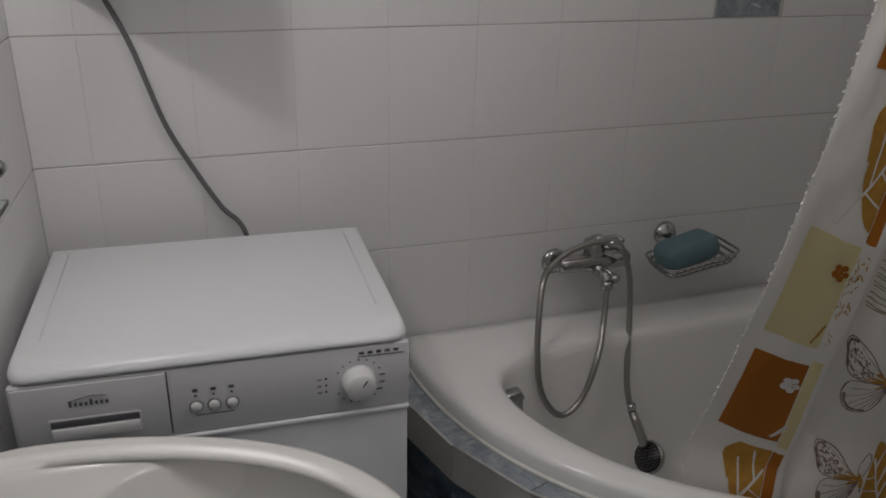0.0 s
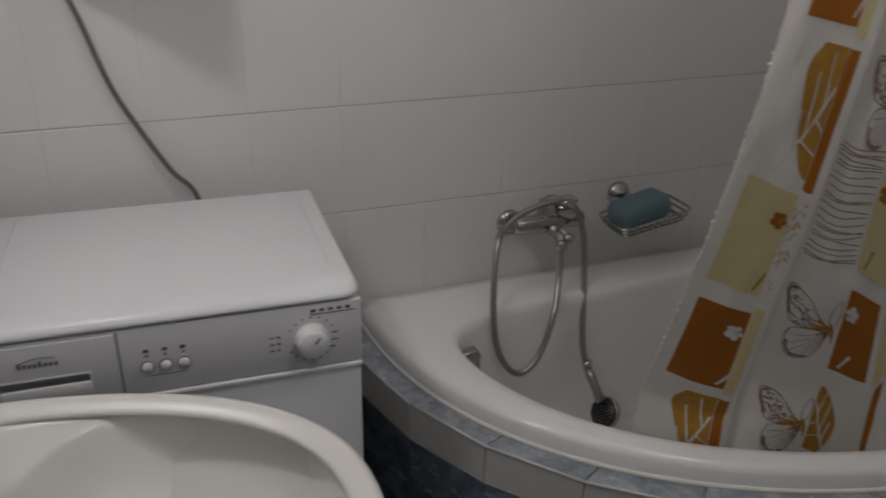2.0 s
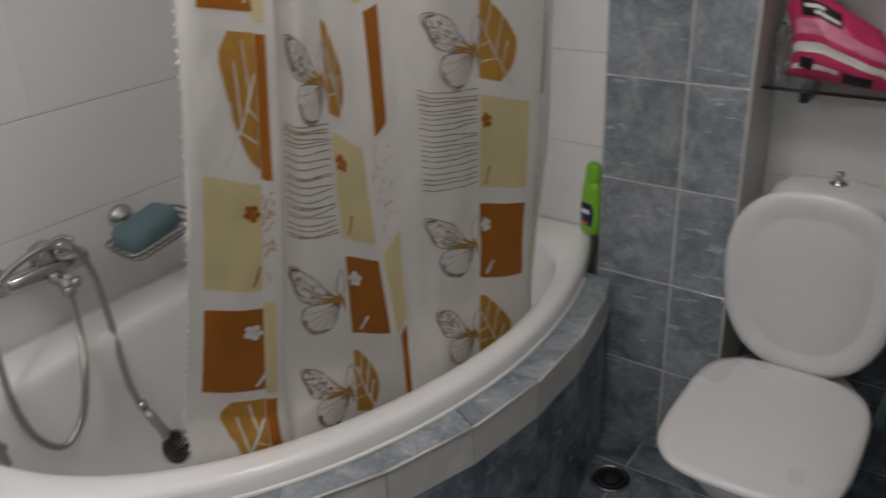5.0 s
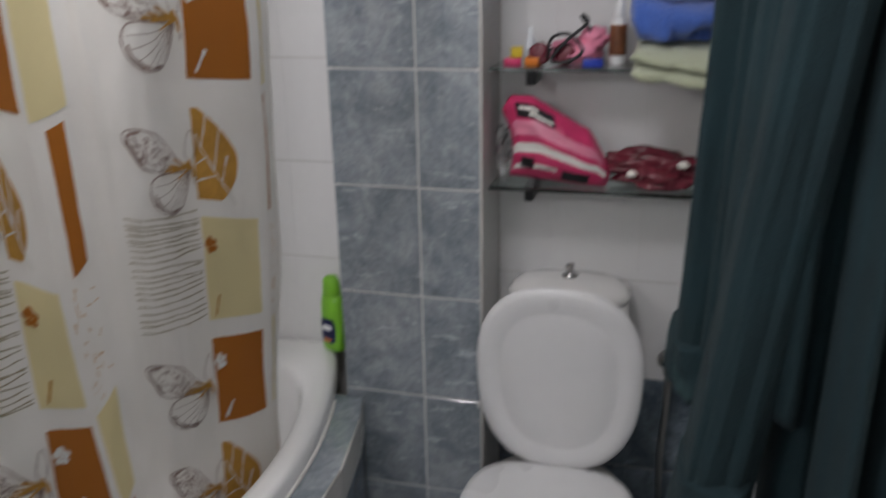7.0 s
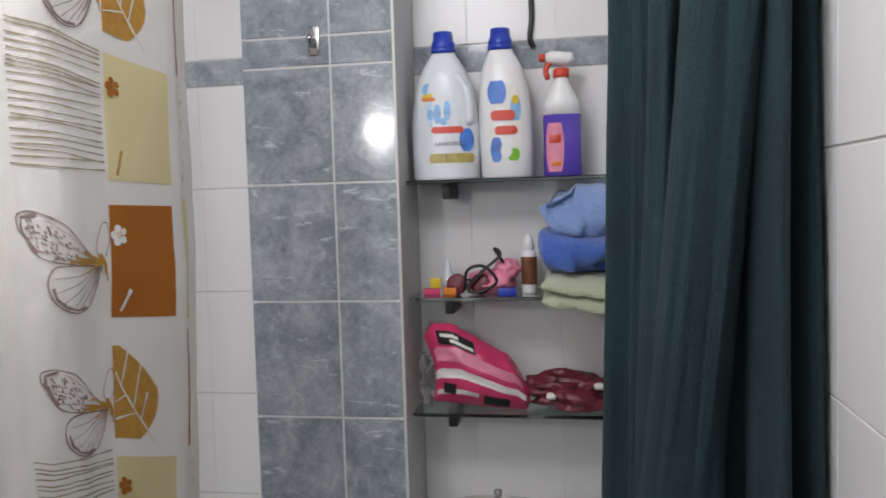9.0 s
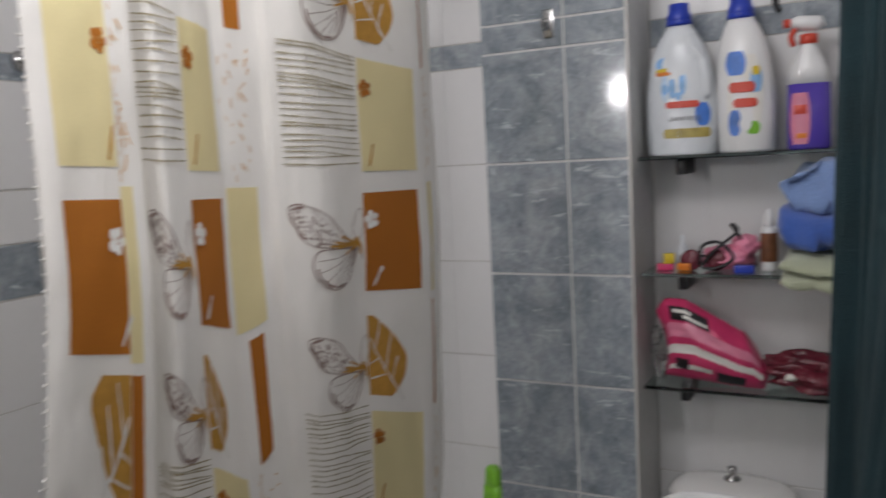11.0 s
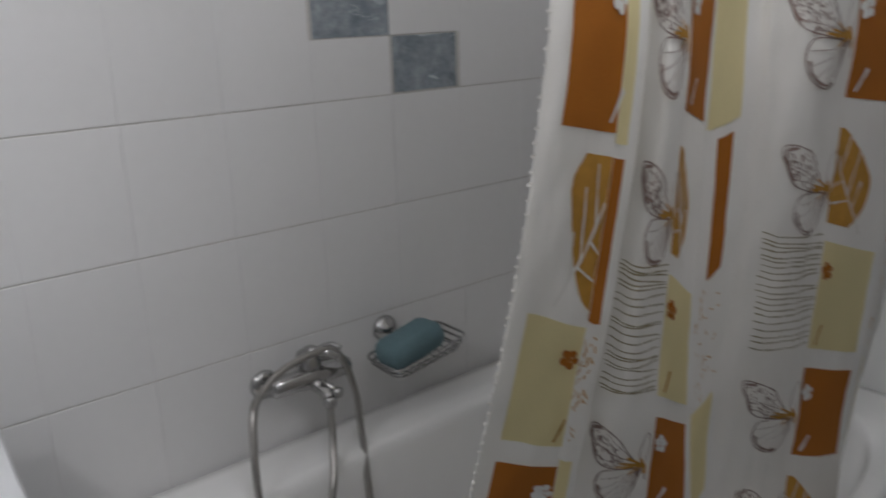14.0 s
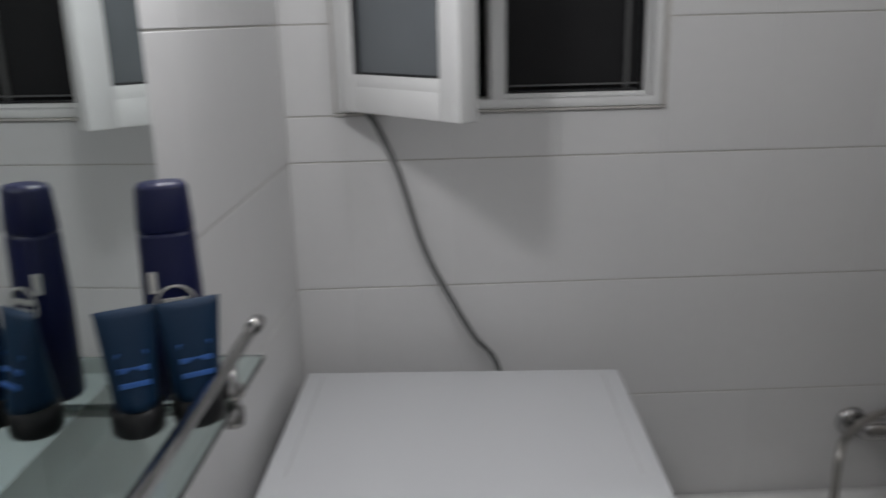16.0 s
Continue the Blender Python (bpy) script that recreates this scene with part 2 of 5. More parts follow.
def lathe(profile, place=(0, 0, 0), seg=24, m=None, bm=None):
    """A turned shape from rows of radius and height."""
    m = m or Matrix.Translation(place)
    rings = [[m @ Vector((max(r, 1e-4) * math.cos(2 * math.pi * i / seg), max(r, 1e-4) * math.sin(2 * math.pi * i / seg), z)) for i in range(seg)]
             for r, z in profile]
    return loft(rings, bm=bm)


def smooth_line(points, steps=6):
    """A smooth line through the points (Catmull-Rom)."""
    p = [Vector(q) for q in points]
    p = [2 * p[0] - p[1], *p, 2 * p[-1] - p[-2]]
    out = []
    for a, b, c, d in zip(p, p[1:], p[2:], p[3:]):
        for i in range(steps):
            t = i / steps
            out.append(0.5 * (2 * b + (c - a) * t + (2 * a - 5 * b + 4 * c - d) * t * t + (3 * b - a - 3 * c + d) * t**3))
    return [*out, p[-2]]


def tube(points, radius, seg=10, bm=None, ribs=0.0):
    """A round tube along a line; ribs: depth of its rings, as a share of the radius."""
    pts = [Vector(q) for q in points]
    rings, up = [], None
    for i, q in enumerate(pts):
        along = (pts[min(i + 1, len(pts) - 1)] - pts[max(i - 1, 0)]).normalized()
        if up is None:
            up = along.orthogonal().normalized()
        up = (up - along * up.dot(along)).normalized()
        side = along.cross(up)
        r = (radius[i] if isinstance(radius, list) else radius) * (1 - ribs * (i % 2))
        rings.append([q + r * (math.cos(2 * math.pi * k / seg) * up + math.sin(2 * math.pi * k / seg) * side) for k in range(seg)])
    return loft(rings, bm=bm)


def resample(points, step):
    pts = [Vector(q) for q in points]
    out, left = [pts[0]], step
    for a, b in zip(pts, pts[1:]):
        d = (b - a).length
        at = 0
        while d - at >= left:
            at += left
            out.append(a.lerp(b, at / d))
            left = step
        left -= d - at
    return [*out, pts[-1]]


# ---- room ----
ROOM_X, ROOM_S, CEIL = 2.36, -1.90, 2.50
COLUMN_X, COLUMN_N, COLUMN_S = 2.16, -0.945, -1.277
WIN = (0.095, 0.70, 1.34, 1.93)
ROWS_Z = [0.25 * k for k in range(7)] + [1.744, 1.806, 2.056, 2.306, CEIL]
SKEW = pose(0, 0, 0, 0, 0, -3.5)  # the west wall is not square to the north wall
tile_meshes = {}


def tile_mesh(w, h, mat, thick=0.006):
    key = (round(w, 3), round(h, 3), mat)
    if key not in tile_meshes:
        b, hw, hh = 0.0010, w / 2, h / 2
        bm = bmesh.new()
        low = [bm.verts.new((x, y, 0)) for x, y in ((-hw, -hh), (hw, -hh), (hw, hh), (-hw, hh))]
        mid = [bm.verts.new((x, y, thick - b * 0.6)) for x, y in ((-hw, -hh), (hw, -hh), (hw, hh), (-hw, hh))]
        top = [bm.verts.new((x, y, thick)) for x, y in ((b - hw, b - hh), (hw - b, b - hh), (hw - b, hh - b), (b - hw, hh - b))]
        for a, c in ((low, mid), (mid, top)):
            for i in range(4):
                bm.faces.new((a[i], a[(i + 1) % 4], c[(i + 1) % 4], c[i]))
        bm.faces.new(top)
        tile_meshes[key] = finish("tile", bm, mat, smooth=False)
    return tile_meshes[key]


def lay(parent, origin, u_axis, v_axis, us, vs, kind, holes=(), gap=0.0027, upright=0.0003):
    """Tiles between the lines us and vs of a plane; kind(i, j, u, v) names a tile's material; holes are kept free."""
    u_axis, v_axis, origin = Vector(u_axis), Vector(v_axis), Vector(origin)
    turn = Matrix((u_axis, v_axis, u_axis.cross(v_axis))).transposed().to_4x4()
    for i, (u0, u1) in enumerate(zip(us, us[1:])):
        for j, (v0, v1) in enumerate(zip(vs, vs[1:])):
            pieces = [(u0, u1, v0, v1)]
            for a0, a1, b0, b1 in holes:
                rest = []
                for p0, p1, q0, q1 in pieces:
                    if p0 >= a1 or p1 <= a0 or q0 >= b1 or q1 <= b0:
                        rest.append((p0, p1, q0, q1))
                        continue
                    rest += [(p0, p1, q0, b0)] if q0 < b0 else []
                    rest += [(p0, p1, b1, q1)] if q1 > b1 else []
                    lo, hi = max(q0, b0), min(q1, b1)
                    rest += [(p0, a0, lo, hi)] if p0 < a0 else []
                    rest += [(a1, p1, lo, hi)] if p1 > a1 else []
                pieces = rest
            for p0, p1, q0, q1 in pieces:
                mat = kind(i, j, (p0 + p1) / 2, (q0 + q1) / 2)
                if mat is None or p1 - p0 < 0.012 or q1 - q0 < 0.012:
                    continue
                ob = new("tile", tile_mesh(p1 - p0 - (upright if gap == 0.0027 else gap), q1 - q0 - gap, mat))
                ob.parent = parent
                tilt = pose(0, 0, 0, random.uniform(-0.06, 0.06), random.uniform(-0.06, 0.06), 0)
                ob.matrix_basis = Matrix.Translation(origin + u_axis * (p0 + p1) / 2 + v_axis * (q0 + q1) / 2) @ turn @ tilt


def white(i, j, u, v):
    return "tile"


T, G = 0.006, 0.0018  # thickness of the tiles, and how far the grout lies behind their faces

north_bm = bmesh.new()
for x0, x1, z0, z1 in ((-0.15, ROOM_X + 0.15, 0, WIN[2]), (-0.15, ROOM_X + 0.15, WIN[3], CEIL), (-0.15, WIN[0], WIN[2], WIN[3]),
                       (WIN[1], ROOM_X + 0.15, WIN[2], WIN[3])):
    box(x0, x1, G, 0.20, z0, z1, bm=north_bm)
wall_north = tagged(part("wall_north", north_bm, "grout", smooth=False), "white tiled wall with two blue accent tiles", "wall", kind="structure")
wall_west = tagged(part("wall_west", box(-0.15, -G, ROOM_S - 0.12, G, 0, CEIL), "grout", smooth=False),
                   "white tiled wall behind mirror and basin", "wall", kind="structure")
wall_west.matrix_basis = SKEW
wall_east = tagged(part("wall_east", box(ROOM_X + G, ROOM_X + 0.15, ROOM_S - 0.15, G, 0, CEIL), "grout", smooth=False),
                   "white tiled wall with a blue border strip", "wall", kind="structure")
wall_south = tagged(part("wall_south", box(-0.25, ROOM_X + G, ROOM_S - 0.15, ROOM_S - G, 0, CEIL), "grout", smooth=False),
                    "white tiled wall behind the bathrobe", "wall", kind="structure")
column = tagged(part("pipe_column", box(COLUMN_X + G, ROOM_X - 0.001, COLUMN_S + G, COLUMN_N - G, 0, CEIL), "pale_grout", smooth=False),
                "boxed-in pipe column faced with blue marbled tiles", "column", kind="structure")
floor = tagged(part("floor", box(-0.30, ROOM_X + 0.15, ROOM_S - 0.15, 0.20, -0.12, -G), "grout", smooth=False),
               "dark blue marbled floor tiles", "floor", kind="structure")
ceiling = tagged(part("ceiling", box(-0.30, ROOM_X + 0.15, ROOM_S - 0.15, 0.20, CEIL, CEIL + 0.12), "plaster", smooth=False),
                 "plain white painted ceiling", "ceiling", kind="structure")

# ---- bathtub ----
TUB_X = 1.75


def front(x, y, a, b, n, m):
    """Below 1 inside the tub's bowed front."""
    if x < TUB_X:
        return ((TUB_X - x) / a) ** n + (max(-y, 0) / b) ** m
    return (max(-y, 0) / (b - 0.38 * (x - TUB_X) ** 2)) ** m


def front_y(x, a, b, n, m):
    if x >= TUB_X:
        return -(b - 0.38 * (x - TUB_X) ** 2)
    return -b * max(0.0, 1 - ((TUB_X - x) / a) ** n) ** (1 / m)


def reach(inside, centre, angle):
    """How far the ray from the centre stays inside."""
    lo, hi = 0.0, 3.0
    for _ in range(40):
        mid = (lo + hi) / 2
        x, y = centre[0] + mid * math.cos(angle), centre[1] + mid * math.sin(angle)
        lo, hi = (mid, hi) if inside(x, y) else (lo, mid)
    return Vector((centre[0] + lo * math.cos(angle), centre[1] + lo * math.sin(angle), 0))


def rim_outer(x, y):
    return front(x, y, 1.02, 0.98, 1.9, 2.5) < 1 and y < -0.002 and x < ROOM_X - 0.002


def rim_inner(x, y):
    f = (front(x, y, 0.885, 0.925, 1.7, 3.3), max(0, (y + 0.55) / 0.385), max(0, (x - 1.55) / 0.66))
    return sum(v**5 for v in f) < 1


bath = thing("corner_bathtub", "white acrylic corner bathtub with a bowed front, set in tiles", "bathtub")
CENTRE = (1.62, -0.50)
ANG = [2 * math.pi * k / 160 for k in range(160)]
outer = [reach(rim_outer, CENTRE, a) for a in ANG]
inner = [reach(rim_inner, CENTRE, a) for a in ANG]
c = Vector((*CENTRE, 0))
prof = [(-0.004, 0.478), (0.0, 0.490), (0.02, 0.510), (0.10, 0.522), (0.30, 0.526), (0.62, 0.527), (0.86, 0.525), (0.93, 0.521), (0.975, 0.511), (1.0, 0.494)]
rings = [[a.lerp(b, t) + Vector((0, 0, z)) for a, b in zip(outer, inner)] for t, z in prof]
basin = [(0.996, 0.474), (0.984, 0.44), (0.970, 0.38), (0.955, 0.29), (0.93, 0.20), (0.885, 0.140), (0.80, 0.112), (0.62, 0.103), (0.35, 0.097), (0.02, 0.095)]
rings += [[c + (b - c) * s + Vector((0, 0, z)) for b in inner] for s, z in basin]
part("shell", loft(rings, caps=False), "acrylic", bath, angle=60)

bead = [p + Vector((0, 0, 0.480)) for p in outer if p.y < -0.03 and p.x < COLUMN_X - 0.01]
part("sealant", tube(bead, 0.0055, 8), "print_white", bath, "white sealant bead along the rim")
overflow = part("overflow", box(-0.006, 0.036, -0.014, 0.014, -0.034, 0.028, 0.005, 3), "chrome", bath, "chrome overflow fitting on the inner wall")
overflow.matrix_basis = pose(0.912, -0.255, 0.452, 0, -6, 2)
part("overflow_knob", lathe([(0.0, 0.043), (0.007, 0.042), (0.009, 0.037), (0.009, 0.020)], m=pose(0, 0, 0.004, 0, 90)), "chrome", overflow)
part("drain", lathe([(0.0, 0.004), (0.03, 0.004), (0.034, 0.0)], (1.2, -0.45, 0.10)), "chrome", bath)

# surround: ledge tiles, pale band and dark apron tiles along the bowed front
surround = tagged(new("bath_surround"), "tiled bath surround with blue ledge tiles and dark apron", "bath surround")
surround.empty_display_size = 0.05
LEDGE_Z = 0.478
front_line = []
for k in range(400):
    x = TUB_X - 1.080 + 0.0001 + (COLUMN_X - TUB_X + 1.080) * (k / 399) ** 2.2
    front_line.append(Vector((x, front_y(x, 1.080, 1.050, 1.9, 2.3), 0)))
front_line[0].y = -0.004
knots = resample(front_line, 0.20)
if (knots[-1] - knots[-2]).length < 0.03:
    knots.pop(-2)


def inner_side(v):
    d = Vector((TUB_X + 0.1 - v.x, -0.25 - v.y, 0))
    if v.x > TUB_X - 0.25:
        d = Vector((0, 1, 0))
    if v.y > -0.25:
        d = Vector((1, 0, 0))
    return v + d.normalized() * 0.085


def prism(corners, z0, z1, inset=0.001):
    """A slab over a four-cornered plan, a hair smaller, with its upper edge eased."""
    mid = sum(corners, Vector()) / 4
    ring = lambda s, z: [q + (mid - q).normalized() * s + Vector((0, 0, z)) for q in corners]  # noqa: E731
    return loft([ring(inset, z0), ring(inset, z1 - 0.0015), ring(inset + 0.0015, z1)])


core = bmesh.new()
for a, b in zip(knots, knots[1:]):
    ia, ib = inner_side(a), inner_side(b)
    out = (b - a).normalized().cross(Vector((0, 0, 1)))
    loft([[q + Vector((0, 0, z)) for q in (a - out * 0.008, b - out * 0.008, ib, ia)] for z in (0.0, LEDGE_Z - 0.006)], bm=core)
part("core", core, "grout", surround, smooth=False)
for n, (a, b) in enumerate(zip(knots, knots[1:])):
    part("ledge_tile", prism([a, b, inner_side(b), inner_side(a)], LEDGE_Z - 0.006, LEDGE_Z), "blue", surround, smooth=False)
    out = (b - a).normalized().cross(Vector((0, 0, 1)))
    for name, z0, z1, mat in (("band_tile", 0.385, LEDGE_Z - 0.007, "pale"), ("apron_tile", 0.195, 0.383, "floor"), ("apron_tile", 0.0, 0.193, "floor")):
        part(name, prism([a, b, b - out * 0.008, a - out * 0.008], z0, z1), mat, surround, smooth=False)
    if n < len(knots) - 2:
        trim_bm = tube([a + Vector((0, 0, LEDGE_Z - 0.003)), b + Vector((0, 0, LEDGE_Z - 0.003))], 0.0035, 6)
        part("edge_trim", trim_bm, "pale", surround)

# ---- washing machine ----
washer = thing("washing_machine", "white front-loading washing machine beside the bathtub", "washing machine", (0.301, -0.325, 0), turn=-3.2)
WX, WF, WB, WH = 0.2965, -0.232, 0.232, 0.862


def slab(z0, z1, front_y0, r, w=WX, back=WB, seg=6):
    """A plan with rounded front corners."""
    pts = [(w, back), (-w, back)]
    for k in range(seg + 1):
        t = math.pi / 2 * k / seg
        pts.append((-w + r - r * math.cos(t), front_y0 + r - r * math.sin(t)))
    for k in range(seg + 1):
        t = math.pi / 2 * (1 - k / seg)
        pts.append((w - r + r * math.cos(t), front_y0 + r - r * math.sin(t)))
    return [[Vector((x, y, z)) for x, y in pts] for z in (z0, z1)]


part("cabinet", loft(slab(0.025, 0.838, WF + 0.012, 0.006, WX - 0.003)), "enamel", washer, angle=30)
top = []
for z, grow in ((0.841, 0.0), (0.845, 0.002), (0.850, 0.000), (0.857, -0.008), (0.860, -0.016), (0.862, -0.030)):
    top.append(slab(z, z, WF - 0.002 - grow * 1.0, 0.03, WX + min(grow, 0.0) * 0.25, WB + min(grow, 0.0) * 0.4)[0])
part("lid", loft(top), "enamel", washer, angle=50)
for sx in (-1, 1):
    groove = tube([(sx * (WX - 0.035), WB - 0.03, WH), (sx * (WX - 0.035), WF + 0.09, WH)], 0.0012, 6)
    part("lid_groove", groove, "panel", washer)
fascia = part("fascia", box(-WX, WX, WF - 0.002, WF + 0.012, 0.722, 0.837, 0.003), "panel", washer, "pale grey control fascia")
part("fascia_trim", box(-WX, WX, WF - 0.006, WF + 0.010, 0.712, 0.720, 0.003), "enamel", washer)
part("front_panel", box(-WX + 0.002, WX - 0.002, WF, WF + 0.014, 0.06, 0.710, 0.003), "enamel", washer)
part("plinth", box(-WX + 0.01, WX - 0.01, WF + 0.02, WB - 0.02, 0.0, 0.06, 0.002), "dark", washer)
drawer = part("detergent_drawer", box(-WX + 0.004, -0.080, WF - 0.0045, WF, 0.726, 0.833, 0.002), "panel", washer, "detergent drawer with recessed grip")
part("drawer_gap", box(-0.079, -0.0775, WF - 0.003, WF, 0.726, 0.835), "dark", drawer, smooth=False)
part("grip_recess", box(-0.249, -0.119, WF - 0.0056, WF - 0.001, 0.742, 0.778, 0.002), "panel", drawer)
# dark strip paints the shade under the recess's upper edge
part("grip_shadow", box(-0.246, -0.122, WF - 0.0066, WF - 0.002, 0.7635, 0.775, 0.001), "grey_print", drawer)
part("grip_lip", box(-0.246, -0.122, WF - 0.009, WF - 0.001, 0.742, 0.762, 0.003), "white_plastic", drawer)
# maker's mark as plain strokes with a swoosh ring
mark = tube(smooth_line([(-0.215, WF - 0.0055, 0.806), (-0.19, WF - 0.0055, 0.8125), (-0.165, WF - 0.0055, 0.811)], 4), 0.0007, 5)
for k in range(8):
    x = -0.217 + 0.0072 * k
    box(x, x + 0.0042, WF - 0.0055, WF - 0.004, 0.797, 0.803 + 0.004 * ((k * 3) % 4 == 0), bm=mark)
part("maker_mark", mark, "grey_print", drawer)
for k in range(3):
    x = -0.040 + 0.027 * k
    button = part("button", lathe([(0, 0.006), (0.007, 0.006), (0.0085, 0.004), (0.009, 0)], m=pose(x, WF - 0.002, 0.768, 90)), "white_plastic", fascia)
    part("button_ring", lathe([(0.0092, 0.0), (0.0092, 0.0012), (0.0105, 0.0012), (0.0105, 0.0)], m=pose(x, WF - 0.002, 0.768, 90)), "grey_print", button)
    part("indicator", lathe([(0, 0.001), (0.002, 0.001), (0.002, 0)], m=pose(x, WF - 0.0015, 0.787, 90), seg=10), "grey_print", fascia)
    part("symbol", box(x - 0.004, x + 0.004, WF - 0.0027, WF - 0.001, 0.794, 0.799), "grey_print", fascia, smooth=False)
part("button_bracket", box(-0.042, 0.016, WF - 0.0026, WF - 0.001, 0.7515, 0.7524), "grey_print", fascia, smooth=False)
KX, KZ = 0.213, 0.776
knob = part("dial", lathe([(0, 0.026), (0.021, 0.026), (0.0245, 0.023), (0.0255, 0.014), (0.0275, 0.005), (0.029, 0)], m=pose(KX, WF - 0.002, KZ, 90), seg=40), "white_plastic", washer, "round white programme dial")
part("pointer", box(-0.0012, 0.0012, -0.0005, 0.0006, 0.004, 0.017), "grey_print", knob, smooth=False).matrix_basis = pose(KX, WF - 0.0282, KZ, 0, 35, 0)
for k in range(16):
    a = radians(-60 + k * 20)
    x, z = KX + 0.039 * math.sin(a), KZ + 0.039 * math.cos(a)
    w = 0.0045 if k in (7, 8, 9) else 0.0016
    part("dial_mark", box(x - w, x + w, WF - 0.0026, WF - 0.001, z - 0.0012, z + 0.0012), "grey_print", fascia, smooth=False)
for k in range(3):
    part("indicator", lathe([(0, 0.001), (0.002, 0.001), (0.002, 0)], m=pose(KX - 0.053, WF - 0.0015, KZ - 0.013 + 0.012 * k, 90), seg=10), "dark", fascia)
    part("symbol", box(KX - 0.067, KX - 0.060, WF - 0.0027, WF - 0.001, KZ - 0.0145 + 0.012 * k, KZ - 0.0125 + 0.012 * k), "grey_print", fascia, smooth=False)
part("model_stripe", box(0.212, 0.286, WF - 0.0027, WF - 0.001, 0.8195, 0.8208), "grey_print", fascia, smooth=False)
for k in range(5):
    part("model_mark", box(0.214 + k * 0.014, 0.222 + k * 0.014, WF - 0.0027, WF - 0.001, 0.824, 0.829), "grey_print", fascia, smooth=False)
door_ring = part("door", lathe([(0.10, 0.0), (0.11, 0.02), (0.15, 0.028), (0.165, 0.02), (0.17, 0.0)], m=pose(0, WF, 0.42, 90), seg=48), "white_plastic", washer, "round porthole door")
part("door_glass", lathe([(0, 0.012), (0.06, 0.016), (0.105, 0.006), (0.106, 0)], m=pose(0, WF - 0.001, 0.42, 90), seg=40), "frost", door_ring)

# drain hose up to the window
hose_pts = smooth_line([(0.41, -0.035, 0.70), (0.386, -0.03, 0.842), (0.342, -0.022, 0.900), (0.290, -0.018, 0.994), (0.248, -0.018, 1.085), (0.205, -0.018, 1.231), (0.168, -0.022, 1.320), (0.150, -0.030, 1.350),
                        (0.135, 0.03, 1.40), (0.128, 0.10, 1.42)], 8)
hose = tagged(part("cable", tube(hose_pts, 0.0052, 10), "rubber"), "grey cable from behind the washing machine to the window", "cable")

# ---- washbasin ----
basin_ob = thing("washbasin", "ivory ceramic washbasin on a pedestal", "washbasin")
basin_ob.matrix_basis = SKEW @ pose(0, 0, 0.007)


def basin_ring(a, b, z, power=2.35, cy=-1.02, x0=0.002):
    """A D-shaped plan: flat at the wall, round towards the room."""
    out = []
    for k in range(72):
        t = -math.pi / 2 + math.pi * k / 71
        cx, sx = math.cos(t), math.sin(t)
        x = x0 + a * abs(cx) ** (2 / power)
        y = cy + b * math.copysign(abs(sx) ** (2 / power), sx) * (1 - 0.13 * math.exp(-(x - x0) / 0.035))
        out.append(Vector((x, y, z)))
    return out


def bowl_ring(s, z, cx=0.312, a=0.196, b=0.262, cy=-1.02, power=2.5):
    out = []
    for k in range(142):
        t = -math.pi / 2 + (math.pi * k / 71 if k < 72 else math.pi + math.pi * (k - 71) / 71)
        c_, s_ = math.cos(t), math.sin(t)
        out.append(Vector((cx + a * s * math.copysign(abs(c_) ** (2 / power), c_) * (1.0 if c_ > 0 else 0.95), cy + b * s * math.copysign(abs(s_) ** (2 / power), s_), z)))
    return out


def basin_full(a, b, z, grow=0.0):
    front_half = basin_ring(a, b, z)
    y0, y1 = front_half[-1].y, front_half[0].y
    back = [Vector((0.002 + grow, y0 + (y1 - y0) * k / 71, z)) for k in range(1, 71)]
    return front_half + back


A, B = 0.535, 0.314
rings = [basin_full(0.26, 0.16, 0.66), basin_full(0.36, 0.24, 0.71), basin_full(A - 0.03, B - 0.02, 0.79), basin_full(A - 0.006, B - 0.004, 0.825), basin_full(A, B, 0.838),
         basin_full(A - 0.003, B - 0.003, 0.846), basin_full(A - 0.012, B - 0.012, 0.851, 0.0), basin_full(A - 0.024, B - 0.024, 0.849, 0.0), basin_full(A - 0.034, B - 0.034, 0.842, 0.0),
         basin_full(A - 0.040, B - 0.042, 0.838, 0.0)]
rings += [bowl_ring(1.0, 0.834), bowl_ring(0.975, 0.826), bowl_ring(0.94, 0.805), bowl_ring(0.87, 0.77), bowl_ring(0.75, 0.74), bowl_ring(0.5, 0.715), bowl_ring(0.1, 0.705)]
part("bowl", loft(rings), "ceramic", basin_ob, angle=70)
part("pedestal", lathe([(0.10, -0.007), (0.095, 0.03), (0.075, 0.2), (0.075, 0.55), (0.11, 0.69)], (0.24, -1.02, 0)), "ceramic", basin_ob)
tap = thing("basin_tap", "chrome mixer tap on the washbasin", "tap")
tap.matrix_basis = SKEW @ pose(0.062, -1.07, 0.838)
part("body", lathe([(0.026, 0), (0.026, 0.006), (0.019, 0.012), (0.018, 0.05), (0.020, 0.06), (0.017, 0.068), (0, 0.069)]), "chrome", tap)
part("spout", tube(smooth_line([(0, 0, 0.045), (0.05, 0.0, 0.060), (0.10, 0.0, 0.052), (0.115, 0, 0.035)], 6), 0.010, 12), "chrome", tap)
part("lever", tube([(0.045 + 0.062 * math.cos(a), 0.016 + 0.020 * math.sin(a), 0.082 + 0.006 * math.cos(a)) for a in [2 * math.pi * k / 24 for k in range(25)]], 0.0055, 10), "chrome", tap)
part("lever_neck", lathe([(0.014, 0), (0.013, 0.012), (0.009, 0.018), (0, 0.019)], (0.0, 0.008, 0.066)), "chrome", tap)

# ---- window ----
window = tagged(new("window_1"), "white casement window with one sash swung open", "window", kind="structure")
window.empty_display_size = 0.05
x0, x1, z0, z1 = WIN
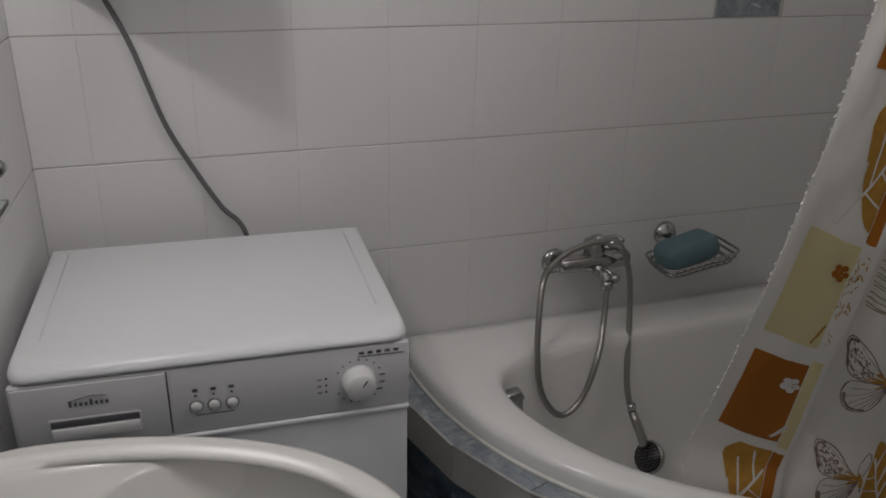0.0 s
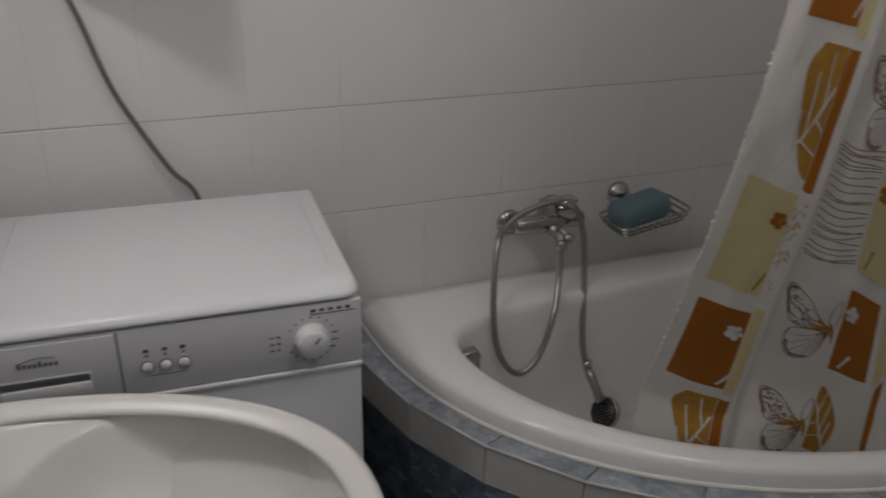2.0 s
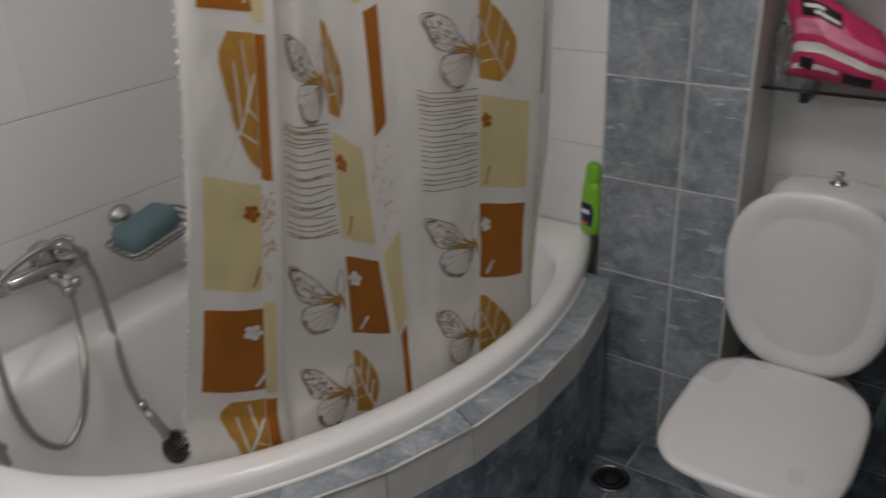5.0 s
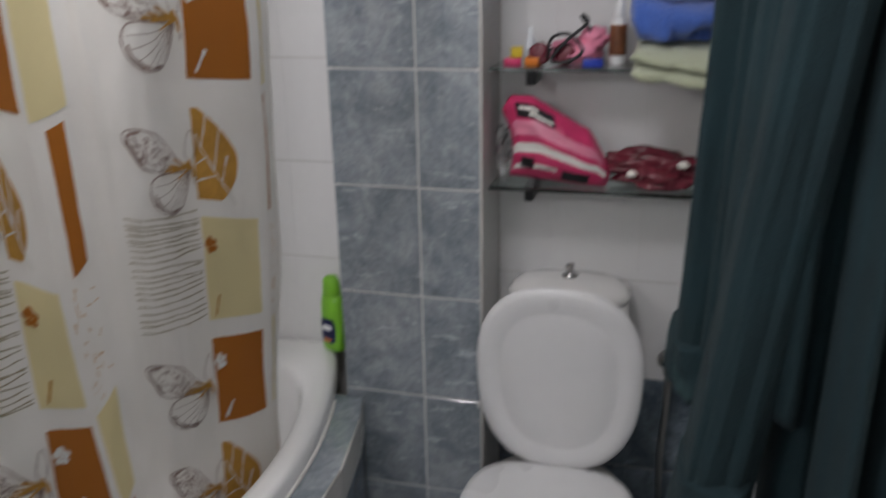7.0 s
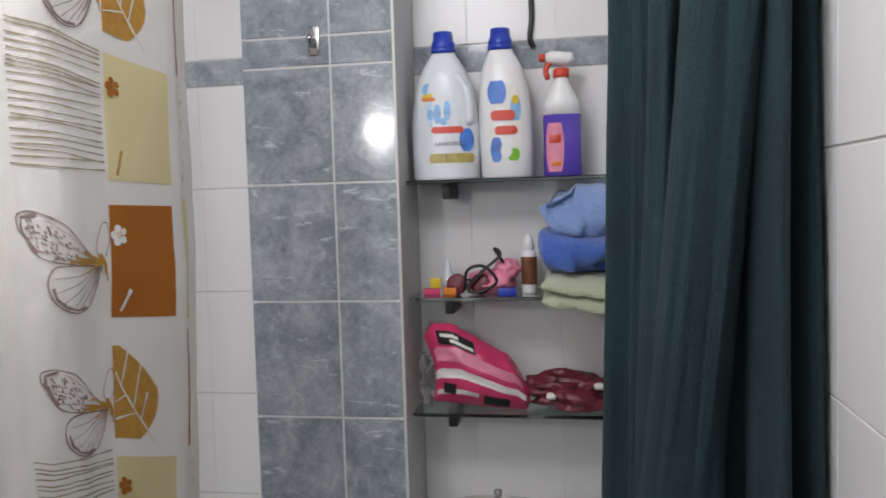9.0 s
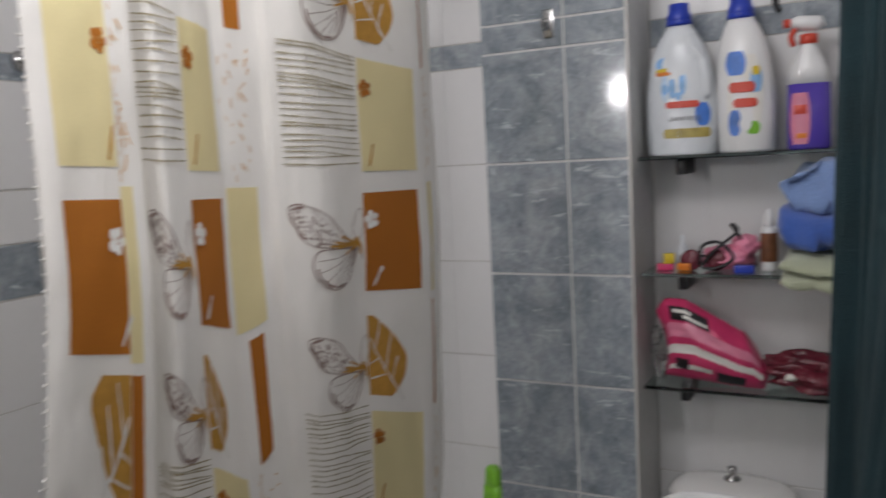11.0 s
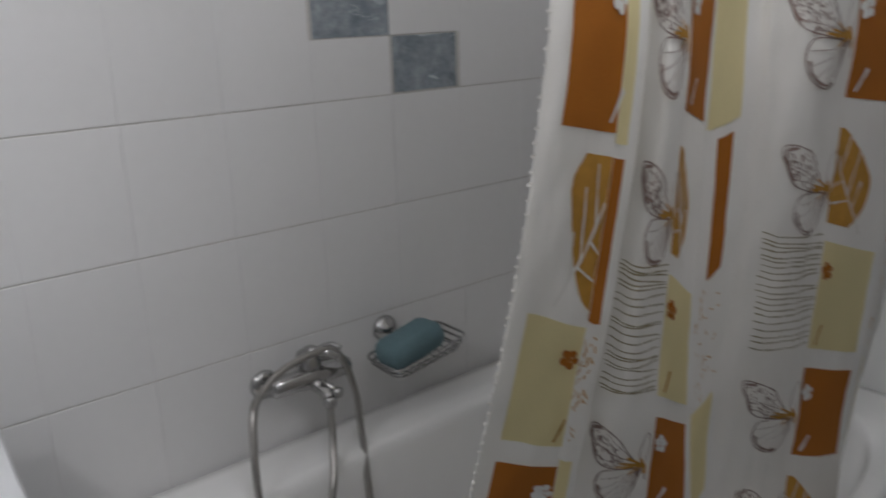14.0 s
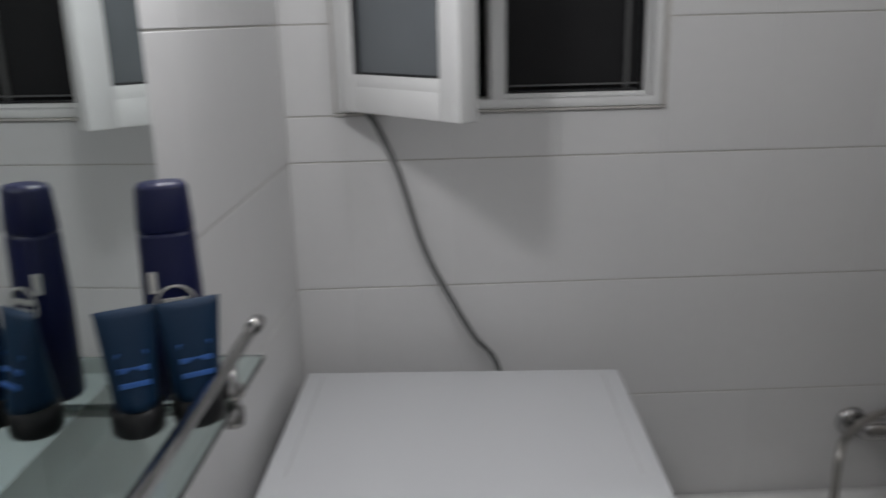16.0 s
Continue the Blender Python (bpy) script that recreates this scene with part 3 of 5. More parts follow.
xm = 0.392


def ring_frame(a0, a1, b0, b1, y0, y1, w, bevel=0.003):
    bm = box(a0, a0 + w, y0, y1, b0, b1, bevel)
    box(a1 - w, a1, y0, y1, b0, b1, bevel, bm=bm)
    box(a0 + w - 0.001, a1 - w + 0.001, y0 + 0.0006, y1 - 0.0006, b0, b0 + w, bevel, bm=bm)
    box(a0 + w - 0.001, a1 - w + 0.001, y0 + 0.0006, y1 - 0.0006, b1 - w, b1, bevel, bm=bm)
    return bm


frame_bm = ring_frame(x0 + 0.001, x1 - 0.001, z0 + 0.001, z1 - 0.001, -0.004, 0.075, 0.017)
box(xm - 0.013, xm + 0.013, -0.001, 0.072, z0 + 0.017, z1 - 0.017, 0.003, bm=frame_bm)
part("window_frame", frame_bm, "pvc", window)
part("frame_seam", box(x0 - 0.004, x1 + 0.006, -0.0075, 0.0, z0 - 0.004, z0 + 0.0005, 0.001), "grout", window)
fixed = part("fixed_sash", ring_frame(xm + 0.012, x1 - 0.017, z0 + 0.016, z1 - 0.018, 0.030, 0.060, 0.009), "pvc", window)
part("gasket", ring_frame(xm + 0.020, x1 - 0.027, z0 + 0.024, z1 - 0.027, 0.034, 0.056, 0.005, 0.001), "black", fixed)
part("pane", box(xm + 0.022, x1 - 0.029, 0.050, 0.054, z0 + 0.026, z1 - 0.029), "night", fixed, "dark pane with night behind", smooth=False)
part("sash_rail", box(x1 - 0.060, x1 - 0.054, 0.040, 0.048, z0 + 0.028, z1 - 0.031), "rubber", fixed, smooth=False)
part("inner_rail", box(xm + 0.024, x1 - 0.031, 0.040, 0.048, z0 + 0.037, z0 + 0.040), "rubber", fixed, smooth=False)
sash_bm = ring_frame(0.0, 0.318, 0.004, z1 - z0 - 0.006, -0.020, 0.020, 0.048, 0.004)
box(0.047, 0.271, -0.0190, 0.0190, 0.045, 0.070, 0.003, bm=sash_bm)  # the taller bottom rail
sash = part("open_sash", sash_bm, "pvc", window, "white sash swung into the room")
sash.matrix_basis = pose(x0 + 0.024, -0.030, z0 + 0.006, 0, 0, -50)
part("gasket", ring_frame(0.044, 0.274, 0.067, z1 - z0 - 0.050, -0.017, 0.017, 0.006, 0.001), "black", sash)
part("pane", box(0.046, 0.272, -0.006, 0.006, 0.069, z1 - z0 - 0.052), "frost", sash, "grey glass pane", smooth=False)
for z in (0.08, 0.47):
    part("hinge", lathe([(0.006, 0), (0.006, 0.05)], (x0 + 0.022, -0.018, z0 + z), 12), "steel", window)
part("night_behind", box(x0 - 0.2, x1 + 0.2, 0.28, 0.30, z0 - 0.2, z1 + 0.2), "night", window, smooth=False)

# ---- bath mixer with hose and hand shower ----
mixer = thing("bath_mixer", "chrome bath mixer tap with a hand shower on a hose", "mixer tap", (1.217, 0, 0.682))
for sx in (-1, 1):
    part("rosette", lathe([(0.0, 0.014), (0.020, 0.013), (0.031, 0.007), (0.033, 0)], m=pose(sx * 0.080, 0, -0.014, 90)), "chrome", mixer)
    part("inlet", lathe([(0.012, 0), (0.012, 0.03), (0.017, 0.032), (0.017, 0.045), (0.014, 0.047)], m=pose(sx * 0.080, -0.01, -0.008, 90)), "chrome", mixer)
part("body", tube([(-0.095, -0.058, 0), (-0.088, -0.058, 0), (-0.04, -0.060, 0.0), (0.0, -0.062, 0.002), (0.04, -0.060, 0.0), (0.088, -0.058, 0), (0.095, -0.058, 0)],
                  [0.018, 0.022, 0.022, 0.029, 0.022, 0.022, 0.018], 18), "chrome", mixer)
part("cartridge", lathe([(0.024, 0), (0.027, 0.02), (0.027, 0.04), (0.022, 0.050), (0, 0.053)], m=pose(0.0, -0.060, 0.008, -8)), "chrome", mixer)
part("lever", tube(smooth_line([(0, -0.055, 0.055), (0.006, -0.075, 0.062), (0.03, -0.095, 0.056), (0.045, -0.105, 0.046)], 6), [0.014] * 6 + [0.011] * 7 + [0.009] * 6, 12), "chrome", mixer)
part("spout", tube(smooth_line([(0, -0.062, -0.004), (0.003, -0.085, -0.012), (0.005, -0.110, -0.020), (0.005, -0.124, -0.030)], 6), [0.017] * 8 + [0.014] * 11, 14), "chrome", mixer)
part("aerator", lathe([(0.0135, 0), (0.0145, 0.003), (0.0145, 0.02), (0.010, 0.022)], (0.005, -0.125, -0.046)), "chrome", mixer)
hook_pts = smooth_line([(0.02, -0.05, 0.05), (0.045, -0.075, 0.065), (0.055, -0.095, 0.060)], 5)
part("hook", tube(hook_pts, 0.007, 10), "chrome", mixer)
pts = [(0.005, -0.125, -0.035), (-0.012, -0.155, -0.12), (-0.046, -0.200, -0.19), (-0.090, -0.218, -0.285), (-0.145, -0.222, -0.318), (-0.192, -0.212, -0.26),
       (-0.206, -0.195, -0.15), (-0.180, -0.145, -0.01), (-0.140, -0.105, 0.020), (-0.080, -0.088, 0.048), (-0.005, -0.088, 0.064), (0.046, -0.095, 0.054),
       (0.073, -0.110, -0.02), (0.073, -0.132, -0.11), (0.050, -0.188, -0.26), (0.047, -0.214, -0.315), (0.053, -0.222, -0.338)]
part("hose", tube(resample(smooth_line(pts, 14), 0.0028), 0.0082, 12, ribs=0.20), "steel", mixer, "ribbed metal hose draped over the mixer in a loop")
part("knob", lathe([(0, -0.012), (0.007, -0.010), (0.0115, -0.004), (0.0125, 0.002), (0.010, 0.009), (0.004, 0.012), (0, 0.0125)], (0.022, -0.130, -0.020), 18), "chrome", mixer)
part("knob_stem", tube([(0.008, -0.075, 0.0), (0.022, -0.128, -0.018)], 0.006, 10), "chrome", mixer)
shower = thing("hand_shower", "grey hand shower lying in the bathtub", "hand shower")
h0, h1 = Vector((1.271, -0.223, 0.338)), Vector((1.284, -0.277, 0.268))
part("coupling", tube([h0 + Vector((-0.002, 0.005, 0.018)), h0], 0.011, 14), "chrome", shower)
part("handle", tube([h0, h0.lerp(h1, 0.3), h0.lerp(h1, 0.7), h1], [0.010, 0.012, 0.0115, 0.014], 14), "steel", shower)
head_m = look(Vector((1.296, -0.290, 0.239)), Vector((1.296, -0.290, 0.239)) + Vector((-0.92, -0.22, 0.50)))
head = part("head", lathe([(0, 0.014), (0.022, 0.012), (0.039, 0.004), (0.042, -0.008), (0.040, -0.012), (0, -0.0125)], m=head_m, seg=32), "steel", shower)
part("spray_plate", lathe([(0, -0.0135), (0.037, -0.0135), (0.038, -0.010)], m=head_m, seg=32), "black", head, "black nozzle plate")
for r, n in ((0.008, 6), (0.016, 12), (0.024, 18), (0.030, 24)):
    noz = bmesh.new()
    for k in range(n):
        a = 2 * math.pi * (k + r * 40) / n
        lathe([(0.0014, -0.0135), (0.0012, -0.0155), (0, -0.0156)], m=head_m @ Matrix.Translation((r * math.cos(a), r * math.sin(a), 0)), seg=6, bm=noz)
    part("nozzle_ring", noz, "steel", head)

# ---- soap dish with sponge ----
dish = thing("soap_dish", "chrome wire soap dish on the wall above the tub", "soap dish", (1.455, 0, 0.699))
part("rosette", lathe([(0, 0.026), (0.012, 0.026), (0.016, 0.018), (0.026, 0.014), (0.031, 0.006), (0.032, 0)], m=pose(0, 0, 0.01, 90)), "chrome", dish)
part("stem", tube([(0, -0.02, 0.008), (0, -0.045, -0.012), (0, -0.060, -0.020)], 0.006, 10), "chrome", dish)


def rounded_rect(w, d, r, cx, cy, z, seg=6):
    out = []
    for sx, sy, a0 in ((1, 1, 0), (-1, 1, 90), (-1, -1, 180), (1, -1, 270)):
        for k in range(seg + 1):
            a = radians(a0 + 90 * k / seg)
            out.append(Vector((cx + sx * (w / 2 - r) + r * math.cos(a), cy + sy * (d / 2 - r) + r * math.sin(a), z)))
    return out


DC = (0.010, -0.112)
LEAN = pose(0, 0, -0.004, 0, -9, 0)  # the dish hangs askew
for z, w, d in ((0.0, 0.206, 0.122), (-0.014, 0.196, 0.112), (-0.027, 0.178, 0.100)):
    ring = rounded_rect(w, d, 0.022, *DC, z)
    part("wire_rim", tube([*ring, ring[0]], 0.0033, 8), "chrome", dish).matrix_basis = LEAN
for k in range(9):
    x = DC[0] - 0.080 + 0.020 * k
    pts = [(x * 1.04, DC[1] + 0.059, 0.0), (x, DC[1] + 0.049, -0.026), (x, DC[1] - 0.049, -0.026), (x * 1.04, DC[1] - 0.059, 0.0)]
    part("wire", tube(pts, 0.0020, 6), "chrome", dish).matrix_basis = LEAN
sponge_bm = box(-0.078, 0.078, -0.046, 0.046, 0.0, 0.064, 0.026, 5)
bmesh.ops.subdivide_edges(sponge_bm, edges=sponge_bm.edges[:], cuts=2, use_grid_fill=True)
for v in sponge_bm.verts:
    v.co += v.co.normalized() * 0.0018 * noise.noise(v.co * 55)
sponge = tagged(part("sponge", sponge_bm, "sponge"), "teal bath sponge lying in the soap dish", "sponge")
sponge.matrix_basis = pose(1.455 + DC[0] - 0.010, DC[1] + 0.004, 0.699 - 0.025, 0, -10, 4)

# bracket for the hand shower high on the wall
holder = thing("shower_holder", "chrome hand shower holder on the border strip", "shower holder", (1.70, 0, 1.79))
part("base", lathe([(0, 0.018), (0.02, 0.016), (0.024, 0.008), (0.025, 0)], m=pose(0, 0, 0, 90)), "chrome", holder)
part("arm", tube([(0, -0.01, 0), (-0.01, -0.05, 0.004)], 0.010, 12), "chrome", holder)
part("cradle", lathe([(0.012, -0.018), (0.019, -0.016), (0.021, 0.016), (0.013, 0.018)], m=pose(-0.018, -0.062, 0.004, 15, 20)), "chrome", holder)

# ---- shower curtain ----
# plan of the cloth high up and where it is tucked into the tub: along the cloth, x, y
HIGH = [(0.00, 1.045, -0.915), (0.03, 1.062, -0.928), (0.09, 1.104, -0.935), (0.145, 1.143, -0.938), (0.168, 1.168, -0.942), (0.188, 1.172, -0.915), (0.215, 1.184, -0.928),
        (0.275, 1.187, -0.962), (0.335, 1.243, -0.942), (0.43, 1.338, -0.905), (0.455, 1.362, -0.900), (0.52, 1.428, -0.912), (0.56, 1.445, -0.930),
        (0.64, 1.510, -0.958), (0.735, 1.660, -0.932), (0.88, 1.890, -0.924), (0.92, 1.940, -0.912), (0.97, 2.005, -0.900)]
LOW = [(0.00, 1.080, -0.680), (0.03, 1.102, -0.690), (0.09, 1.152, -0.715), (0.145, 1.212, -0.745), (0.168, 1.238, -0.752), (0.188, 1.248, -0.742),
       (0.215, 1.256, -0.768), (0.275, 1.300, -0.795), (0.335, 1.376, -0.806), (0.43, 1.500, -0.800), (0.47, 1.522, -0.806), (0.52, 1.545, -0.822),
       (0.56, 1.570, -0.846), (0.64, 1.635, -0.862), (0.735, 1.732, -0.856), (0.88, 1.905, -0.874), (0.92, 1.945, -0.866), (0.97, 1.985, -0.855)]
# how the tucked cloth hangs askew between its folds: along the cloth, drop
SAG = [(0.0, 0.010, 0.0), (0.032, 0.010, 0.0), (0.134, -0.022, 0.0), (0.165, -0.024, 0.0), (0.205, 0.046, 0.0), (0.25, 0.046, 0.0), (0.337, 0.032, 0.0),
       (0.425, -0.026, 0.0), (0.47, -0.024, 0.0), (0.545, 0.042, 0.0), (0.60, 0.040, 0.0), (0.737, 0.010, 0.0), (0.862, -0.046, 0.0), (0.97, -0.055, 0.0)]
CLOTH = 0.97


def along(table, u):
    us = [r[0] for r in table]
    i = max(0, min(len(us) - 2, next((k for k in range(len(us) - 1) if u <= us[k + 1]), len(us) - 2)))
    p = [Vector(table[max(0, min(len(us) - 1, k))][1:]) for k in (i - 1, i, i + 1, i + 2)]
    t = (u - us[i]) / (us[i + 1] - us[i])
    a, b, c_, d = p
    return 0.5 * (2 * b + (c_ - a) * t + (2 * a - 5 * b + 4 * c_ - d) * t * t + (3 * b - a - 3 * c_ + d) * t**3)


def cloth_point(u, z):
    w = max(0.0, min(1.0, (1.38 - z) / (1.38 - 0.56)))
    w = w**1.35
    p = along(HIGH, u).lerp(along(LOW, u), w)
    ripple = 0.005 * math.sin(18 * u + z * 6) * (0.4 + w) + 0.009 * noise.noise((u * 7, z * 3.0, 0.3)) + 0.0045 * noise.noise((u * 22, z * 9, 2.3)) + 0.0014 * noise.noise((u * 60, z * 40, 5.1))
    askew = along(SAG, u).x * max(0.0, min(1.0, (1.42 - z) / 0.36))
    return Vector((p.x + 0.5 * ripple, p.y + ripple, z + 0.038 * (1 - u / CLOTH) + askew))


def cloth(u, z, off=0.0):
    p = cloth_point(u, z)
    if off:
        du = cloth_point(u + 0.003, z) - cloth_point(u - 0.003, z)
        dz = cloth_point(u, z + 0.003) - cloth_point(u, z - 0.003)
        p = p + du.cross(dz).normalized() * off
    return p


curtain = thing("shower_curtain", "white shower curtain printed with butterflies, leaves and brown and yellow squares", "shower curtain")
ZB, ZT = 0.30, 1.96
nu, nz = 190, 150
grid = [[cloth(CLOTH * i / nu + (0.0015 * math.sin(j * 2.1) if i == 0 else 0), ZB + (ZT - ZB) * j / nz) for i in range(nu + 1)] for j in range(nz + 1)]
cloth_bm = loft(grid, closed=False)
sheet = part("cloth", cloth_bm, "fabric", curtain)
solid = sheet.modifiers.new("thickness", "SOLIDIFY")
solid.thickness, solid.offset = 0.0008, -1
hem = bmesh.new()
for k in range(90):
    z = ZB + 0.1 + k * 0.0165 + random.uniform(-0.003, 0.003)
    tube([cloth(0.0, z), cloth(0.0, z) + Vector((-0.004 - random.random() * 0.003, -0.003, random.uniform(-0.003, 0.003)))], 0.0014, 5, bm=hem)
part("frayed_hem", hem, "print_white", curtain)


def patch(name, mat, u0, u1, z0, z1, off=0.0012, side=None, nu=10, nz=14, label=""):
    """A print on the cloth; side(t) gives the shares of the width at which it begins and ends at the height t."""
    rows = []
    for j in range(nz + 1):
        t = j / nz
        a, b = side(t) if side else (0, 1)
        rows.append([cloth(u0 + (u1 - u0) * (a + (b - a) * i / nu), z0 + (z1 - z0) * t, off) for i in range(nu + 1)])
    return part(name, loft(rows, closed=False), mat, curtain, label)


def stroke(bm, pts, width, off=0.0018, step=0.006):
    """A painted line on the cloth, through points of u and z."""
    line = resample([(u, z, 0) for u, z in pts], step)
    rows = []
    for i, q in enumerate(line):
        d = (line[min(i + 1, len(line) - 1)] - line[max(i - 1, 0)]).normalized()
        w = width * (0.75 + 0.5 * noise.noise((q.x * 60, q.y * 60, 1.7)))
        n = Vector((-d.y, d.x, 0)) * w / 2
        rows.append([cloth(q.x + n.x, q.y + n.y, off), cloth(q.x - n.x, q.y - n.y, off)])
    loft(rows, closed=False, bm=bm)


def flower(u, z, mat, r=0.011):
    """Five round petals about a small gap."""
    bm = bmesh.new()
    for k in range(5):
        a = 2 * math.pi * k / 5 + 0.3 + u * 7
        cu, cz, pr = u + 0.68 * r * math.cos(a), z + 0.78 * r * math.sin(a), r * (0.46 + 0.05 * math.sin(9 * a))
        bm.faces.new([bm.verts.new(cloth(cu + pr * math.cos(q), cz + pr * math.sin(q), 0.0024)) for q in [2 * math.pi * n / 12 for n in range(12)]])
        stroke(bm, [(u, z), (cu, cz)], r * 0.30, 0.0022, 0.003)
    part("flower_print", bm, mat, curtain)


def leaf_print(u0, u1, z0, z1, flip):
    def side(t):
        if flip:  # the lower half of a leaf, its point down
            w = min(1.0, 0.06 + 1.12 * t ** 0.62) * (1 - 0.25 * max(0.0, t - 0.86) / 0.14)
            return 1 - w, 1
        w = 0.06 + 0.94 * math.sin(math.pi * min(1.0, 0.12 + 0.86 * t)) ** 0.62 * (1 - 0.30 * max(0.0, t - 0.55) / 0.45)
        return 0, w

    patch("leaf_print", "gold", u0, u1, z0, z1, side=side, nz=20, label="golden leaf print")
    x = (lambda s: u1 - (u1 - u0) * s) if flip else (lambda s: u0 + (u1 - u0) * s)
    h = z1 - z0
    veins = bmesh.new()
    stroke(veins, [(x(0.05), z0 + h * 0.72), (x(0.45), z0 + h * 0.32), (x(0.9), z0 - h * 0.04)], 0.0048)
    for s, t0, t1 in ((0.2, 0.58, 0.95), (0.45, 0.34, 0.8), (0.6, 0.22, 0.5)):
        stroke(veins, [(x(s), z0 + h * t0), (x(s + 0.16), z0 + h * t1)], 0.0036)
    for s, t0 in ((0.3, 0.47), (0.5, 0.28)):
        stroke(veins, [(x(s), z0 + h * t0), (x(0.02), z0 + h * (t0 - 0.08))], 0.0036)
    part("leaf_vein_print", veins, "print_white", curtain)


def butterfly(u0, u1, z0, z1):
    """Seen from the side, its body at the right."""
    w, h = u1 - u0, z1 - z0
    P = lambda s, t: (u0 + w * s, z0 + h * t)  # noqa: E731
    wing = [P(*q) for q in ((0.95, 0.46), (0.72, 0.66), (0.48, 0.88), (0.22, 0.99), (0.04, 0.98), (0.02, 0.88), (0.10, 0.76), (0.16, 0.64), (0.27, 0.55), (0.50, 0.50), (0.95, 0.46))]
    low = [P(*q) for q in ((0.95, 0.45), (0.60, 0.48), (0.36, 0.47), (0.27, 0.36), (0.28, 0.20), (0.38, 0.07), (0.55, 0.01), (0.74, 0.05), (0.86, 0.20), (0.95, 0.45))]
    far = [P(*q) for q in ((0.95, 0.50), (0.90, 0.66), (0.96, 0.86), (1.02, 0.90), (1.05, 0.74), (1.0, 0.55))]
    lines = bmesh.new()
    for shape, width in ((wing, 0.0030), (low, 0.0030), (far, 0.0018)):
        stroke(lines, [q[:2] for q in smooth_line([(*q, 0) for q in shape], 5)], width, step=0.004)
    stroke(lines, [P(0.22, 0.97), P(0.07, 0.95), P(0.06, 0.86), P(0.13, 0.72), P(0.20, 0.62)], 0.0062)
    stroke(lines, [P(0.31, 0.27), P(0.34, 0.16), P(0.44, 0.07), P(0.58, 0.035), P(0.72, 0.06)], 0.0060)
    for s, t in ((0.33, 0.36), (0.33, 0.22), (0.40, 0.11), (0.52, 0.06), (0.64, 0.06), (0.75, 0.11), (0.84, 0.24)):
        stroke(lines, [P(0.93, 0.45), P((s + 0.93) / 2, (t + 0.45) / 2 - 0.03), P(s, t)], 0.0014)
    for s, t in ((0.30, 0.93), (0.12, 0.80), (0.2, 0.64), (0.36, 0.55)):
        stroke(lines, [P(0.93, 0.51), P(s, t)], 0.0012)
    stroke(lines, [P(0.95, 0.56), P(1.0, 0.46), P(1.02, 0.30)], 0.0026)
    part("butterfly_print", lines, "print_dark", curtain, "brown outlined butterfly print")
    spots = bmesh.new()
    rnd = random.Random(int(u0 * 1000) + int(z0 * 977))
    for _ in range(110):
        s, t = rnd.uniform(0.08, 0.62), rnd.uniform(0.54, 0.94)
        if abs(t - (0.98 - s * 0.78)) < 0.17:
            u, z = P(s, t)
            stroke(spots, [(u, z), (u + 0.0032, z - 0.004)], 0.0030, step=0.003)
    if spots.verts:
        part("wing_print", spots, "print_dark", curtain)
    else:
        spots.free()
    glow = bmesh.new()
    for s, t in ((0.50, 0.52), (0.58, 0.56), (0.62, 0.49), (0.70, 0.62), (0.76, 0.40)):
        stroke(glow, [P(s, t), P(0.97, 0.50)], 0.0052, 0.0022)
    stroke(glow, [P(0.93, 0.58), P(0.99, 0.47), P(1.0, 0.38)], 0.0075, 0.0023)
    part("body_print", glow, "gold", curtain)


def line_field(u0, u1, z0, z1, step=0.0098):
    bm = bmesh.new()
    z, k = z0, 0
    rnd = random.Random(int(u0 * 1000) + int(z0 * 1000))
    while z < z1:
        sag = rnd.uniform(-0.003, 0.003)
        stroke(bm, [(u0 + rnd.uniform(0, 0.006), z), ((u0 + u1) / 2, z + sag), (u1, z + rnd.choice((-0.006, -0.001, 0.0, 0.001, 0.002, 0.005)))], 0.0026)
        z += step * rnd.choice((0.6, 1.0, 1.0, 1.35))
    part("line_print", bm, "print_olive", curtain, "thin olive line print")


